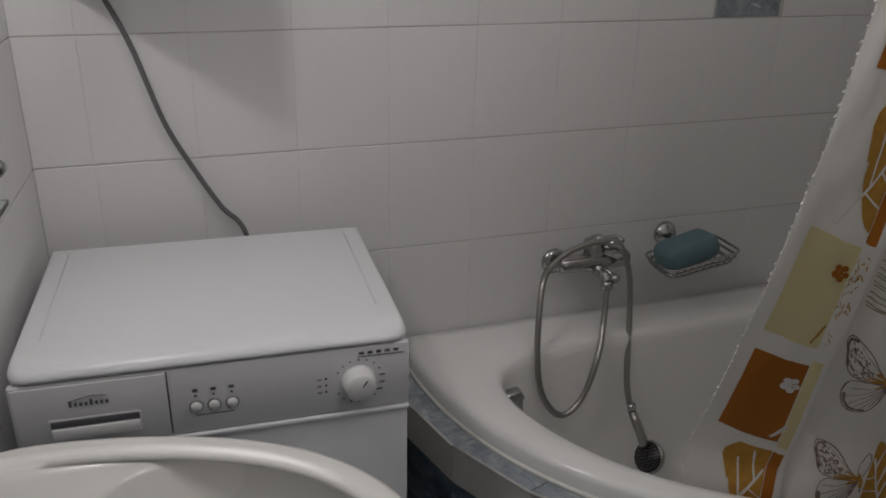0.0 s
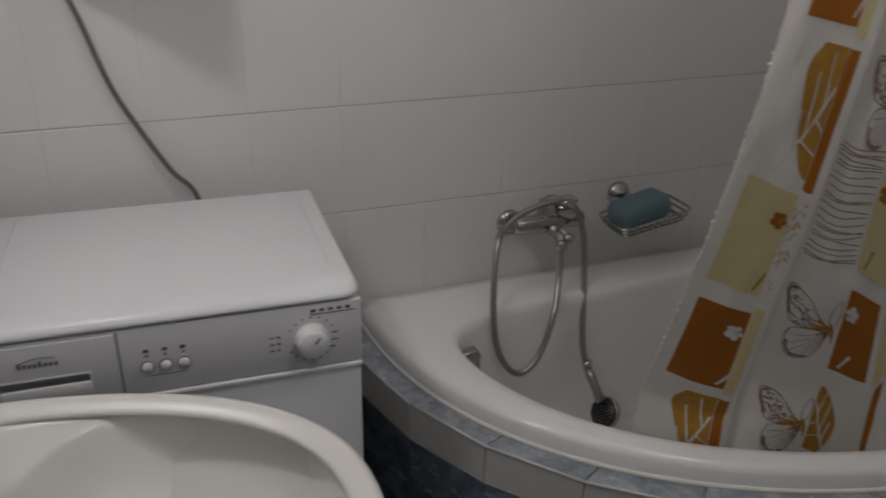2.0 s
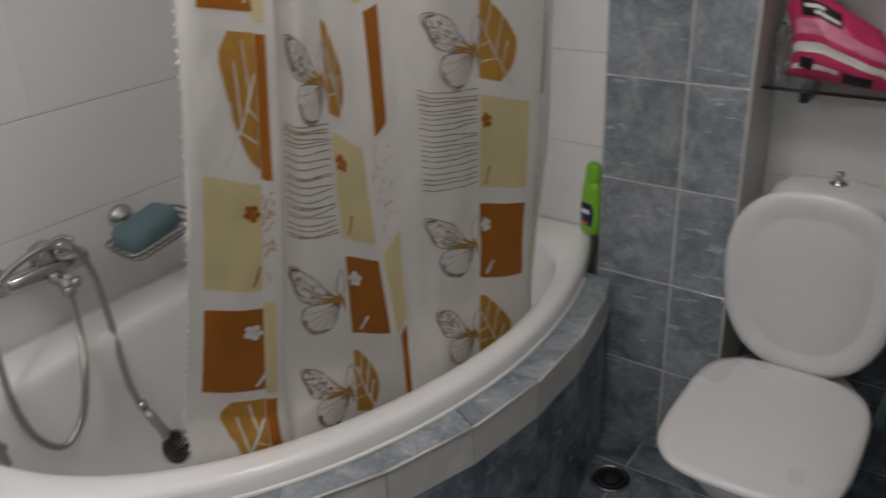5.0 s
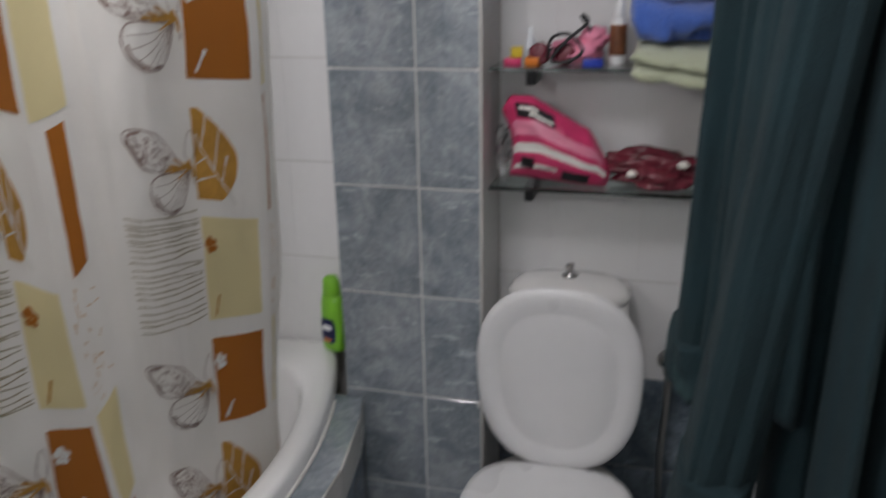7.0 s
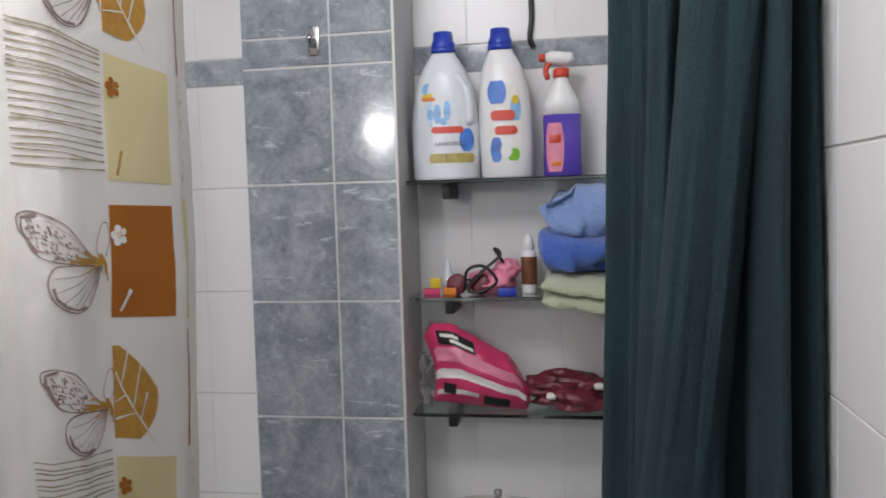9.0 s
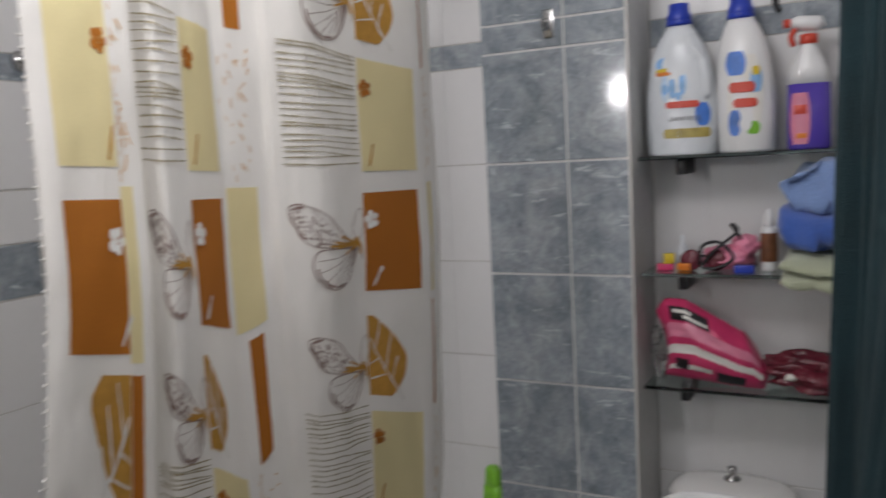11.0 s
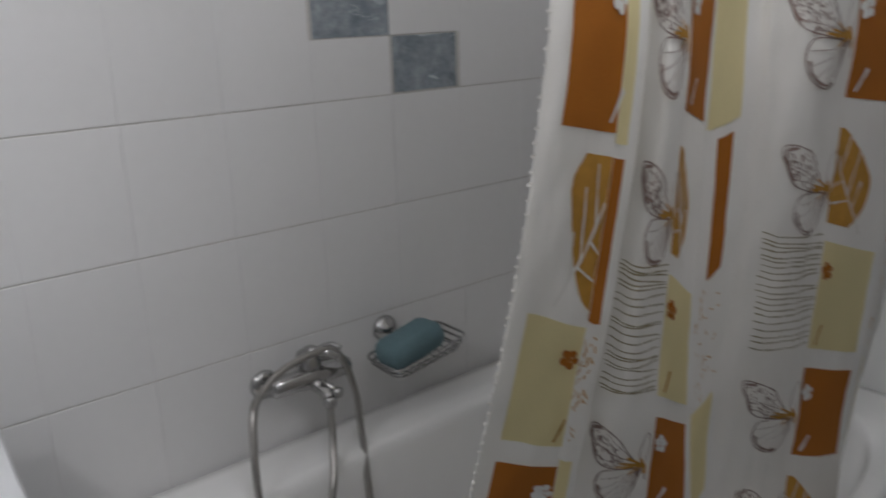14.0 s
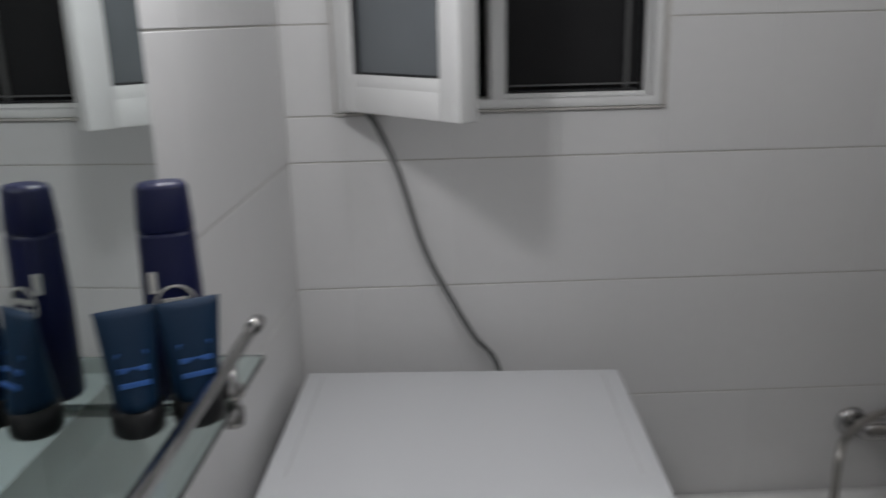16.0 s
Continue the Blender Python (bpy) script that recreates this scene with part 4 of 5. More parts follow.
PERIOD = 0.646
for k in range(-1, 3):
    dz = -PERIOD * (k - 0)
    rows = [("Y", 1.495 + dz, 1.690 + dz), ("B", 1.277 + dz, 1.457 + dz), ("L", 1.075 + dz, 1.230 + dz)]
    for row, zlo, zhi in rows:
        if zlo < ZB + 0.02 or zhi > ZT - 0.01:
            continue
        for u0, u1, flip in ((0.032, 0.134, True), (0.337, 0.425, False), (0.737, 0.862, False)):
            edge = u1 - 0.016 if flip else u0 + 0.016
            if row == "Y":
                patch("yellow_square", "yellow", u0, u1, zlo, zhi)
                flower(edge, zhi - 0.050, "brown", 0.013)
                dash = bmesh.new()
                stroke(dash, [(edge + 0.012, zlo + 0.048), (edge, zlo + 0.008)], 0.0055, 0.0024)
                part("dash_print", dash, "gold", curtain)
            elif row == "B":
                patch("brown_square", "brown", u0, u1, zlo, zhi)
                flower(edge, zhi - 0.048, "print_white", 0.014)
                dash = bmesh.new()
                stroke(dash, [(edge + 0.020, zlo + 0.045), (edge + 0.002, zlo + 0.010)], 0.0075, 0.0024)
                part("dash_print", dash, "print_white", curtain)
            else:
                leaf_print(u0 + (0.036 if flip else 0.0), u1 - (0.0 if flip else 0.040), zlo - 0.006 * flip, zhi + 0.022 * flip, flip)
        for u0, u1 in ((0.1355, 0.152), (0.448, 0.503), (0.905, 0.930)):
            if row == "Y":
                gold = bmesh.new()
                rnd = random.Random(int(u0 * 999) + k)
                for _ in range(34):
                    u, z = rnd.uniform(u0, u1), rnd.uniform(zlo - 0.01, zhi)
                    stroke(gold, [(u, z), (u + rnd.uniform(-0.004, 0.006), z - rnd.uniform(0.004, 0.012))], 0.0018, step=0.004)
                tagged(part("gold_fleck_print", gold, "gold", curtain), kind="stuff")
            elif row == "B":
                patch("yellow_strip", "yellow", u0, u1, zlo - 0.01, zhi + 0.015)
            else:
                shift = 0.022 if 0.4 < u0 < 0.6 else 0.0
                patch("brown_strip", "brown", u0 + shift, u0 + shift + (0.025 if shift else 0.016), zlo - 0.02, zhi + 0.022)
        for u0, u1 in ((0.215, 0.332), (0.565, 0.733)):
            if row == "Y":
                line_field(u0 + 0.004, u1 - 0.003, zlo + 0.012, zhi + 0.015)
            elif row == "B":
                butterfly(u0 + 0.004, u1 - 0.006, zlo + 0.014, zhi - 0.012)
            else:
                butterfly(u0 + 0.022, u1 - 0.002, zlo - 0.018, zhi - 0.022)

rod = thing("curtain_rod", "chrome shower curtain rod from wall to wall", "curtain rod")
part("pole", tube([(0.001, -0.92, 2.03), (ROOM_X - 0.001, -0.92, 2.03)], 0.0125, 16), "chrome", rod)
for k in range(9):
    p = along(HIGH, CLOTH * k / 8)
    ring = thing("curtain_ring", "white plastic curtain ring on the rod", "curtain ring", (p.x, -0.92, 2.03), "rings on the curtain rod")
    a = [(0, 0.022 * math.cos(t), 0.022 * math.sin(t) - 0.008) for t in [2 * math.pi * q / 20 for q in range(21)]]
    part("hoop", tube(a, 0.002, 6), "white_plastic", ring)
    part("hook", tube([(0, 0, -0.03), (0, (p.y + 0.92) * 0.5, -0.05), (0, p.y + 0.92, -0.065)], 0.0018, 6), "white_plastic", ring)

# ---- toilet ----
toilet = thing("toilet", "white porcelain toilet with its lid up", "toilet", (2.355, -1.455, 0))


def oval(w, l, z, cx, tilt=0.0, n=40, power=2.4):
    out = []
    for k in range(n):
        t = 2 * math.pi * k / n
        cx_, sx_ = math.cos(t), math.sin(t)
        out.append(Vector((cx + l * math.copysign(abs(cx_) ** (2 / power), cx_), w * math.copysign(abs(sx_) ** (2 / power), sx_), z)))
    return out


part("bowl", loft([oval(0.10, 0.20, 0.0, -0.33), oval(0.10, 0.20, 0.05, -0.33), oval(0.09, 0.18, 0.15, -0.33), oval(0.13, 0.22, 0.27, -0.40), oval(0.165, 0.255, 0.355, -0.425), oval(0.17, 0.26, 0.375, -0.425)]), "porcelain", toilet, angle=60)
part("seat", loft([oval(0.178, 0.225, 0.377, -0.470, power=3.6), oval(0.183, 0.23, 0.385, -0.470, power=3.6), oval(0.180, 0.227, 0.394, -0.470, power=3.6), oval(0.165, 0.21, 0.398, -0.470, power=3.6)]), "white_plastic", toilet, "white seat lying down")
tank = part("cistern", loft([oval(0.135, 0.070, 0.40, -0.080, power=4), oval(0.142, 0.074, 0.48, -0.080, power=4), oval(0.132, 0.076, 0.735, -0.080, power=3.0)]), "porcelain", toilet, angle=60)
part("cistern_lid", loft([oval(0.134, 0.079, 0.737, -0.081, power=2.8), oval(0.136, 0.080, 0.752, -0.081, power=2.8), oval(0.124, 0.074, 0.768, -0.081, power=2.6), oval(0.10, 0.05, 0.780, -0.081, power=2.6), oval(0.04, 0.02, 0.783, -0.081)]), "porcelain", tank)
part("flush_pull", lathe([(0.018, 0.0), (0.019, 0.005), (0.008, 0.008), (0.006, 0.016), (0.009, 0.020), (0.009, 0.030), (0, 0.032)], (-0.081, 0, 0.781), 20), "chrome", tank, "chrome flush pull")
lid_m = pose(-0.232, 0, 0.388, 0, 86, 0)


def lid_ring(w, l, d, power=2.5, cz=0.215):
    return [lid_m @ Vector((-cz - p.x, p.y * (0.97 + 0.05 * p.x / l), -d)) for p in oval(w, l, 0, 0, power=power)]


lid = part("lid", loft([lid_ring(0.166, 0.212, -0.010), lid_ring(0.179, 0.221, -0.004), lid_ring(0.182, 0.224, 0.003), lid_ring(0.178, 0.220, 0.009), lid_ring(0.167, 0.208, 0.013), lid_ring(0.148, 0.187, 0.0140),
                        lid_ring(0.134, 0.172, 0.009), lid_ring(0.126, 0.163, 0.008), lid_ring(0.120, 0.156, 0.0105), lid_ring(0.06, 0.10, 0.012)]), "white_plastic", toilet, "raised oval lid with a stepped rim", angle=60)
for sy in (-1, 1):
    part("hinge", tube([(-0.215, sy * 0.05, 0.412), (-0.215, sy * 0.10, 0.412)], 0.010, 12), "white_plastic", toilet)
valve = thing("angle_valve", "brass angle valve with a supply hose beside the cistern", "valve", (ROOM_X - 0.004, -1.685, 0.56))
part("rosette", lathe([(0, 0.010), (0.022, 0.008), (0.026, 0)], m=pose(0, 0, 0, 0, -90)), "chrome", valve)
part("valve_body", tube([(0, 0, 0), (-0.05, 0, 0)], 0.009, 12), "steel", valve)
part("handle", lathe([(0.008, 0), (0.013, 0.004), (0.013, 0.016), (0, 0.018)], m=pose(-0.05, 0, 0, 0, -90)), "chrome", valve)
part("supply_hose", tube(smooth_line([(-0.035, 0, -0.005), (-0.04, 0.0, -0.10), (-0.045, 0.005, -0.24), (-0.03, 0.0, -0.36)], 6), 0.008, 10), "steel", valve)
drain = thing("floor_drain", "round steel floor drain in the tiles", "drain", (1.985, -1.085, 0.0))
part("flange", lathe([(0, 0.001), (0.045, 0.001), (0.047, 0.004), (0.052, 0.004), (0.053, 0.0)]), "steel", drain)
part("grate", lathe([(0, 0.0035), (0.02, 0.0035), (0.021, 0.002), (0.03, 0.002), (0.031, 0.0035), (0.042, 0.003)]), "dark", drain)

# ---- niche shelves ----
NICHE_N, NICHE_S = COLUMN_S, ROOM_S
SHELF_Z = (1.5, 1.25, 1.0)
for z in SHELF_Z:
    shelf = thing("glass_shelf", "clear green-edged glass shelf on black brackets in the niche", "shelf", (0, 0, z), "glass shelves in the niche")
    part("pane", box(2.205, ROOM_X - 0.002, NICHE_S + 0.004, NICHE_N - 0.006, -0.008, 0.0, 0.0012, 1), "glass", shelf)
    for y in (NICHE_N - 0.085, NICHE_S + 0.16):
        part("bracket", box(2.250, ROOM_X - 0.001, y - 0.010, y + 0.010, -0.042, -0.009, 0.003), "black", shelf, "black bracket")


def flat_bottle(rings, seg=28, power=2.6):
    """Rings of z, half width, half depth and a shift to the side."""
    out = []
    for z, w, d, s in rings:
        ring = []
        for k in range(seg):
            t = 2 * math.pi * k / seg
            cx, sx = math.cos(t), math.sin(t)
            ring.append(Vector((d * math.copysign(abs(cx) ** (2 / power), cx), s + w * math.copysign(abs(sx) ** (2 / power), sx), z)))
        out.append(ring)
    return loft(out)


def words(text, size, mat, parent, m, extrude=0.0003):
    cu = bpy.data.curves.new("words", "FONT")
    cu.body, cu.size, cu.extrude, cu.align_x, cu.align_y = text, size, extrude, "CENTER", "CENTER"
    cu.resolution_u = 3
    tmp = bpy.data.objects.new("words", cu)
    scene.collection.objects.link(tmp)
    me = bpy.data.meshes.new_from_object(tmp.evaluated_get(bpy.context.evaluated_depsgraph_get()))
    bpy.data.objects.remove(tmp)
    me.materials.clear()
    me.materials.append(M[mat])
    ob = new("lettering", me)
    ob.parent, ob.matrix_basis = parent, m
    return ob


FACE = pose(0, 0, 0, 90, 0, -90)  # lettering that faces west


def bent(y0, y1, z0, z1, d, w, mat, parent, name="label", power=2.6, corner=0.25):
    """A label that lies on a flat bottle's west side, with cut corners."""
    rows, n = [], 10
    for j in range(9):
        t = j / 8
        s = min(1.0, corner + (1 - corner) * math.sin(math.pi * (0.06 + 0.88 * t)) ** 0.5)
        row = []
        for i in range(n + 1):
            y = (y0 + y1) / 2 + (y1 - y0) / 2 * s * (2 * i / n - 1)
            q = min(0.999, abs(y) / w)
            row.append(Vector((-d * (1 - q**power) ** (1 / power) - 0.0012, y, z0 + (z1 - z0) * t)))
        rows.append(row)
    return part(name, loft(rows, closed=False), mat, parent)


def detergent(y, label, profile, shift, mat):
    """A flat bottle from rows of height and half width, its neck shifted to the side."""
    ob = thing("detergent_bottle", label, "bottle", (2.275, y, 1.5))
    rings = [(z, w, 0.020 + 0.020 * min(1.0, max(0.0, (w - 0.024) / 0.03)), shift * (z / 0.28) ** 2) for z, w in profile]
    part("body", flat_bottle(rings, power=2.4), mat, ob)
    cap = part("cap", lathe([(0.0, 0.0), (0.0255, 0.0), (0.0255, 0.022), (0.022, 0.028), (0.0205, 0.046), (0, 0.047)], (0, shift, 0.272), 24), "cap_blue", ob, "blue screw cap")
    part("cap_ring", lathe([(0.0262, 0.002), (0.0272, 0.004), (0.0272, 0.009), (0.0262, 0.011)], (0, shift, 0.272), 24), "cap_blue", cap)
    return ob


one = detergent(-1.362, "translucent white detergent bottle with blue cap and blue label", [(0.0, 0.066), (0.006, 0.073), (0.06, 0.0745), (0.12, 0.074), (0.165, 0.069), (0.205, 0.060), (0.237, 0.047), (0.258, 0.034), (0.270, 0.026), (0.281, 0.024)], 0.002, "milky")
w = 0.0745
part("handle", tube(smooth_line([(-0.028, -0.030, 0.225), (-0.030, -0.048, 0.195), (-0.030, -0.056, 0.155), (-0.030, -0.054, 0.115)], 5), [0.006] * 6 + [0.010] * 9 + [0.004], 10), "milky", one)
bent(-0.016, 0.046, 0.178, 0.206, 0.0372, w, "sky_print", one, "label_arc", corner=0.35)
bent(-0.012, 0.046, 0.172, 0.184, 0.0382, w, "yellow_plastic", one, "label_arc", corner=0.25)
bent(0.014, 0.046, 0.168, 0.176, 0.0388, w, "orange", one, "label_arc", corner=0.25)
bent(-0.022, 0.036, 0.112, 0.172, 0.0384, w, "pale_print", one, corner=0.45)
for y0, y1, z0, z1 in ((0.004, 0.020, 0.120, 0.160), (-0.016, -0.002, 0.126, 0.166), (0.020, 0.034, 0.128, 0.150), (-0.008, 0.006, 0.116, 0.132)):
    bent(y0, y1, z0, z1, 0.0392, w, "sky_print", one, "label_wave", corner=0.1)
bent(-0.064, -0.034, 0.060, 0.108, 0.0386, w, "label_blue", one, "label_wave", corner=0.1)
bent(-0.064, 0.032, 0.036, 0.056, 0.0388, w, "label_gold", one, "label_band", corner=0.85)
bent(-0.044, 0.026, 0.099, 0.113, 0.0400, w, "red", one, "mark_bar", corner=0.7)
words("LAVATRICE", 0.0125, "grey_print", one, Matrix.Translation((-0.0418, -0.014, 0.076)) @ FACE)
two = detergent(-1.494, "white detergent bottle with blue cap and bright label", [(0.0, 0.050), (0.006, 0.056), (0.08, 0.058), (0.14, 0.0565), (0.19, 0.052), (0.232, 0.044), (0.256, 0.034), (0.270, 0.026), (0.281, 0.024)], 0.010, "white_plastic")
w = 0.058
bent(-0.036, 0.034, 0.030, 0.196, 0.0384, w, "print_white", two, corner=0.25)
bent(-0.004, 0.036, 0.156, 0.204, 0.0392, w, "label_blue", two, "label_wave", corner=0.30)
bent(0.006, 0.032, 0.034, 0.086, 0.0392, w, "label_blue", two, "label_wave", corner=0.10)
bent(-0.034, -0.012, 0.120, 0.168, 0.0392, w, "sky_print", two, "label_wave", corner=0.20)
bent(-0.030, -0.016, 0.154, 0.172, 0.0400, w, "yellow_plastic", two, "label_wave", corner=0.30)
bent(-0.030, -0.004, 0.036, 0.062, 0.0394, w, "lime", two, "label_wave", corner=0.20)
bent(-0.014, 0.010, 0.044, 0.070, 0.0402, w, "white_plastic", two, "label_wave", corner=0.20)
bent(-0.022, 0.030, 0.121, 0.142, 0.0408, w, "red", two, "mark_bar", corner=0.6)
bent(-0.026, 0.022, 0.091, 0.109, 0.0408, w, "red", two, "mark_bar", corner=0.6)
spray = thing("spray_bottle", "spray bottle of violet cleaner with red trigger", "spray bottle", (2.275, -1.612, 1.5))
part("body", flat_bottle([(0, 0.038, 0.022, 0), (0.004, 0.041, 0.025, 0), (0.13, 0.040, 0.025, 0)]), "violet", spray)
part("neck", flat_bottle([(0.130, 0.040, 0.025, 0), (0.160, 0.034, 0.022, 0), (0.190, 0.020, 0.016, 0), (0.205, 0.013, 0.013, 0), (0.222, 0.013, 0.013, 0)]), "white_plastic", spray)
part("collar", lathe([(0.015, 0), (0.017, 0.002), (0.017, 0.018), (0.012, 0.020)], (0, 0, 0.208)), "red", spray)
part("head", tube([(0, -0.022, 0.238), (0, -0.018, 0.246), (0, 0.02, 0.252), (0, 0.034, 0.252)], [0.010, 0.016, 0.014, 0.008], 12), "white_plastic", spray)
part("trigger", tube(smooth_line([(0, 0.022, 0.244), (0, 0.032, 0.226), (0, 0.028, 0.206)], 4), [0.006] * 8 + [0.004], 8), "red", spray)
part("nozzle", tube([(0, 0.032, 0.252), (0, 0.046, 0.252)], 0.009, 10), "red", spray)
bent(-0.004, 0.034, 0.010, 0.112, 0.0252, 0.041, "pale_pink", spray, corner=0.5)
part("mark_bar", box(-0.0268, -0.0250, 0.002, 0.026, 0.070, 0.088, 0.0005), "red", spray)
part("mark_bar", box(-0.0268, -0.0250, 0.002, 0.022, 0.022, 0.032, 0.0005), "orange", spray)

# middle shelf: bottle, sunglasses and pouch, small bright packs, folded towels
lotion = thing("lotion_bottle", "small white lotion bottle with a brown label", "bottle", (2.275, -1.535, 1.25))
part("body", lathe([(0, 0), (0.015, 0), (0.0165, 0.003), (0.0165, 0.085), (0.013, 0.094)]), "white_plastic", lotion)
part("label", lathe([(0.0170, 0.020), (0.0172, 0.022), (0.0172, 0.078), (0.0170, 0.080)], seg=24), "brown_bottle", lotion, "brown picture label")
part("cap", lathe([(0.011, 0.094), (0.0125, 0.096), (0.010, 0.112), (0.005, 0.128), (0, 0.130)]), "white_plastic", lotion)
pouch = thing("pink_pouch", "crumpled pink pouch with black cord on the middle shelf", "pouch", (2.285, -1.455, 1.25))


def lump(rx, ry, rz, seed, rough=0.15, scale=9.0, sub=4, flat=True):
    bm = bmesh.new()
    bmesh.ops.create_icosphere(bm, subdivisions=sub, radius=1)
    for v in bm.verts:
        d = 1 + rough * noise.noise(v.co * 1.6 + Vector((seed, seed * 2, 0))) + rough * 0.5 * noise.noise(v.co * 4 + Vector((seed, 0, seed)))
        v.co = Vector((v.co.x * rx * d, v.co.y * ry * d, v.co.z * rz * d + rz))
        if flat and v.co.z < 0.002:
            v.co.z = 0.0
    return bm


part("bag", lump(0.034, 0.052, 0.026, 3.1, 0.35), "pale_pink", pouch)
part("cord", tube(smooth_line([(-0.036, 0.058, 0.015), (-0.042, 0.05, 0.055), (-0.038, 0.015, 0.062), (-0.040, -0.012, 0.03), (-0.040, 0.02, 0.008), (-0.042, 0.05, 0.012), (-0.038, 0.02, 0.05), (-0.03, -0.02, 0.085), (-0.02, -0.006, 0.098), (-0.01, -0.03, 0.06)], 6), 0.0035, 8), "black", pouch, "black cord")
fold = part("flap", lump(0.024, 0.030, 0.022, 7.7, 0.3), "pale_pink", pouch)
fold.location = (0.0, -0.030, 0.030)
glasses = thing("sunglasses", "dark pink sunglasses folded on the shelf", "sunglasses", (2.262, -1.405, 1.25))
for y in (-0.026, 0.026):
    part("lens", lathe([(0, 0.004), (0.019, 0.003), (0.023, 0)], m=pose(-0.006, y, 0.023, 0, -80)), "wine", glasses)
    part("temple", tube([(0, y * 1.85, 0.03), (0.05, y * 1.5, 0.012)], 0.0025, 8), "black", glasses)
part("bridge", tube([(-0.008, -0.01, 0.03), (-0.012, 0, 0.034), (-0.008, 0.01, 0.03)], 0.0025, 8), "black", glasses)
for y, z, size, mat, label, turn in ((-1.322, 0, (0.026, 0.036, 0.014), "pink", "small pink box on the middle shelf", 8), (-1.365, 0, (0.024, 0.030, 0.016), "orange", "small orange pack on the middle shelf", -12),
                                     (-1.330, 0.0145, (0.020, 0.024, 0.022), "yellow_plastic", "small yellow pack lying on a pink box", 15), (-1.490, 0, (0.020, 0.040, 0.016), "cap_blue", "small dark blue box on the middle shelf", 4)):
    sx, sy, sz = size
    ob = tagged(part("small_pack", box(-sx / 2, sx / 2, -sy / 2, sy / 2, 0, sz, 0.002), mat), label, "pack")
    ob.matrix_basis = pose(2.262 if mat != "cap_blue" else 2.235, y, 1.25 + z, 0, 0, turn)


dropper = thing("dropper_bottle", "small cloudy plastic bottle behind the bright packs", "bottle", (2.300, -1.352, 1.25))
part("body", lathe([(0, 0), (0.013, 0), (0.014, 0.003), (0.014, 0.040), (0.006, 0.058), (0.005, 0.072), (0, 0.073)], seg=20), "milky", dropper)


def folded(parent_name, label, mat, x0, x1, y0, y1, z, layers, thick, seed, soft=0.006, droop=0.0):
    """A folded towel: one soft slab for each layer, round at the fold."""
    ob = thing(parent_name, label, "towel")
    for k in range(layers):
        bm = bmesh.new()
        n = 40
        r = thick / 2
        rings = []
        for i in range(n + 1):
            y = y0 + (y1 - y0) * i / n
            e = min(1.0, (min(i, n - i) / n) * 14)
            e = math.sqrt(max(0.02, 1 - (1 - e) ** 2))
            ring = []
            for a in range(28):
                t = 2 * math.pi * a / 28
                cx, sx = math.cos(t), math.sin(t)
                xx = (x0 + x1) / 2 + (x1 - x0) / 2 * math.copysign(abs(cx) ** 0.35, cx)
                zz = z + thick * (k + 0.5) + r * e * math.copysign(abs(sx) ** 0.7, sx)
                wob = soft * noise.noise((xx * 12 + seed, y * 10, zz * 20 + k)) + 0.5 * soft * noise.noise((xx * 40, y * 40 + seed, k))
                over = max(0.0, 2.200 - xx) / 0.08  # the part that hangs over the shelf's edge
                fall = droop * over ** 1.3 * (0.25 + 0.75 * (1 - i / n))
                ring.append(Vector((xx + wob, y + wob * 0.8, max(z + 0.0005, zz + wob * 0.6) - fall)))
            rings.append(ring)
        part("layer", loft(rings, bm=bm), mat[k % len(mat)], ob)
    return ob


folded("folded_towel", "pale green folded towel hanging over the shelf's edge", ["green_towel"], 2.105, 2.34, -1.84, -1.572, 1.2515, 2, 0.027, 2.0, 0.014, 0.05)
folded("folded_towel", "royal blue towel folded on the green towel", ["blue_towel"], 2.145, 2.34, -1.83, -1.568, 1.306, 1, 0.076, 5.0, 0.034)
folded("folded_towel", "light blue towel folded thick on the blue towel", ["sky_towel"], 2.155, 2.34, -1.83, -1.580, 1.376, 1, 0.092, 8.0, 0.040)

# lower shelf: wrapped packs
pack = thing("pink_wrapped_pack", "pink plastic pack with white stripe and black marks", "pack", (2.252, -1.410, 1.0))


def pack_point(s, t, d):
    """s across, t up; a pillow with a slanting upper edge."""
    h = 0.182 - 0.066 * min(1.0, max(0.0, (s - 0.30) / 0.55)) - 0.05 * max(0.0, s - 0.88) / 0.12 - 0.03 * max(0.0, 0.08 - s) / 0.08
    y = 0.108 - 0.222 * s - 0.014 * math.sin(math.pi * t) - 0.018 * (1 - t) * (1 - s) + 0.012 * t * s
    bulge = (max(0.0, math.sin(math.pi * min(1, max(0, s))) * math.sin(math.pi * min(1, max(0.0, t)))) ** 0.45)
    crease = 0.006 * noise.noise((s * 5, t * 6, 1.0)) + 0.003 * noise.noise((s * 15, t * 15, 4.0))
    return Vector((-(0.055 * bulge + crease) * d + 0.0, y, max(0.001, 0.006 + h * t + 0.02 * (0.5 - s) * (1 - t))))


def pack_sheet(s0, s1, t0, t1, d, off=0.0, ns=22, nt=22, wave=0.0):
    rows = []
    for j in range(nt + 1):
        t = t0 + (t1 - t0) * j / nt
        rows.append([pack_point(s0 + (s1 - s0) * i / ns, t + wave * math.sin(4 * (s0 + (s1 - s0) * i / ns)), d) - Vector((off, 0, 0)) for i in range(ns + 1)])
    return loft(rows, closed=False)


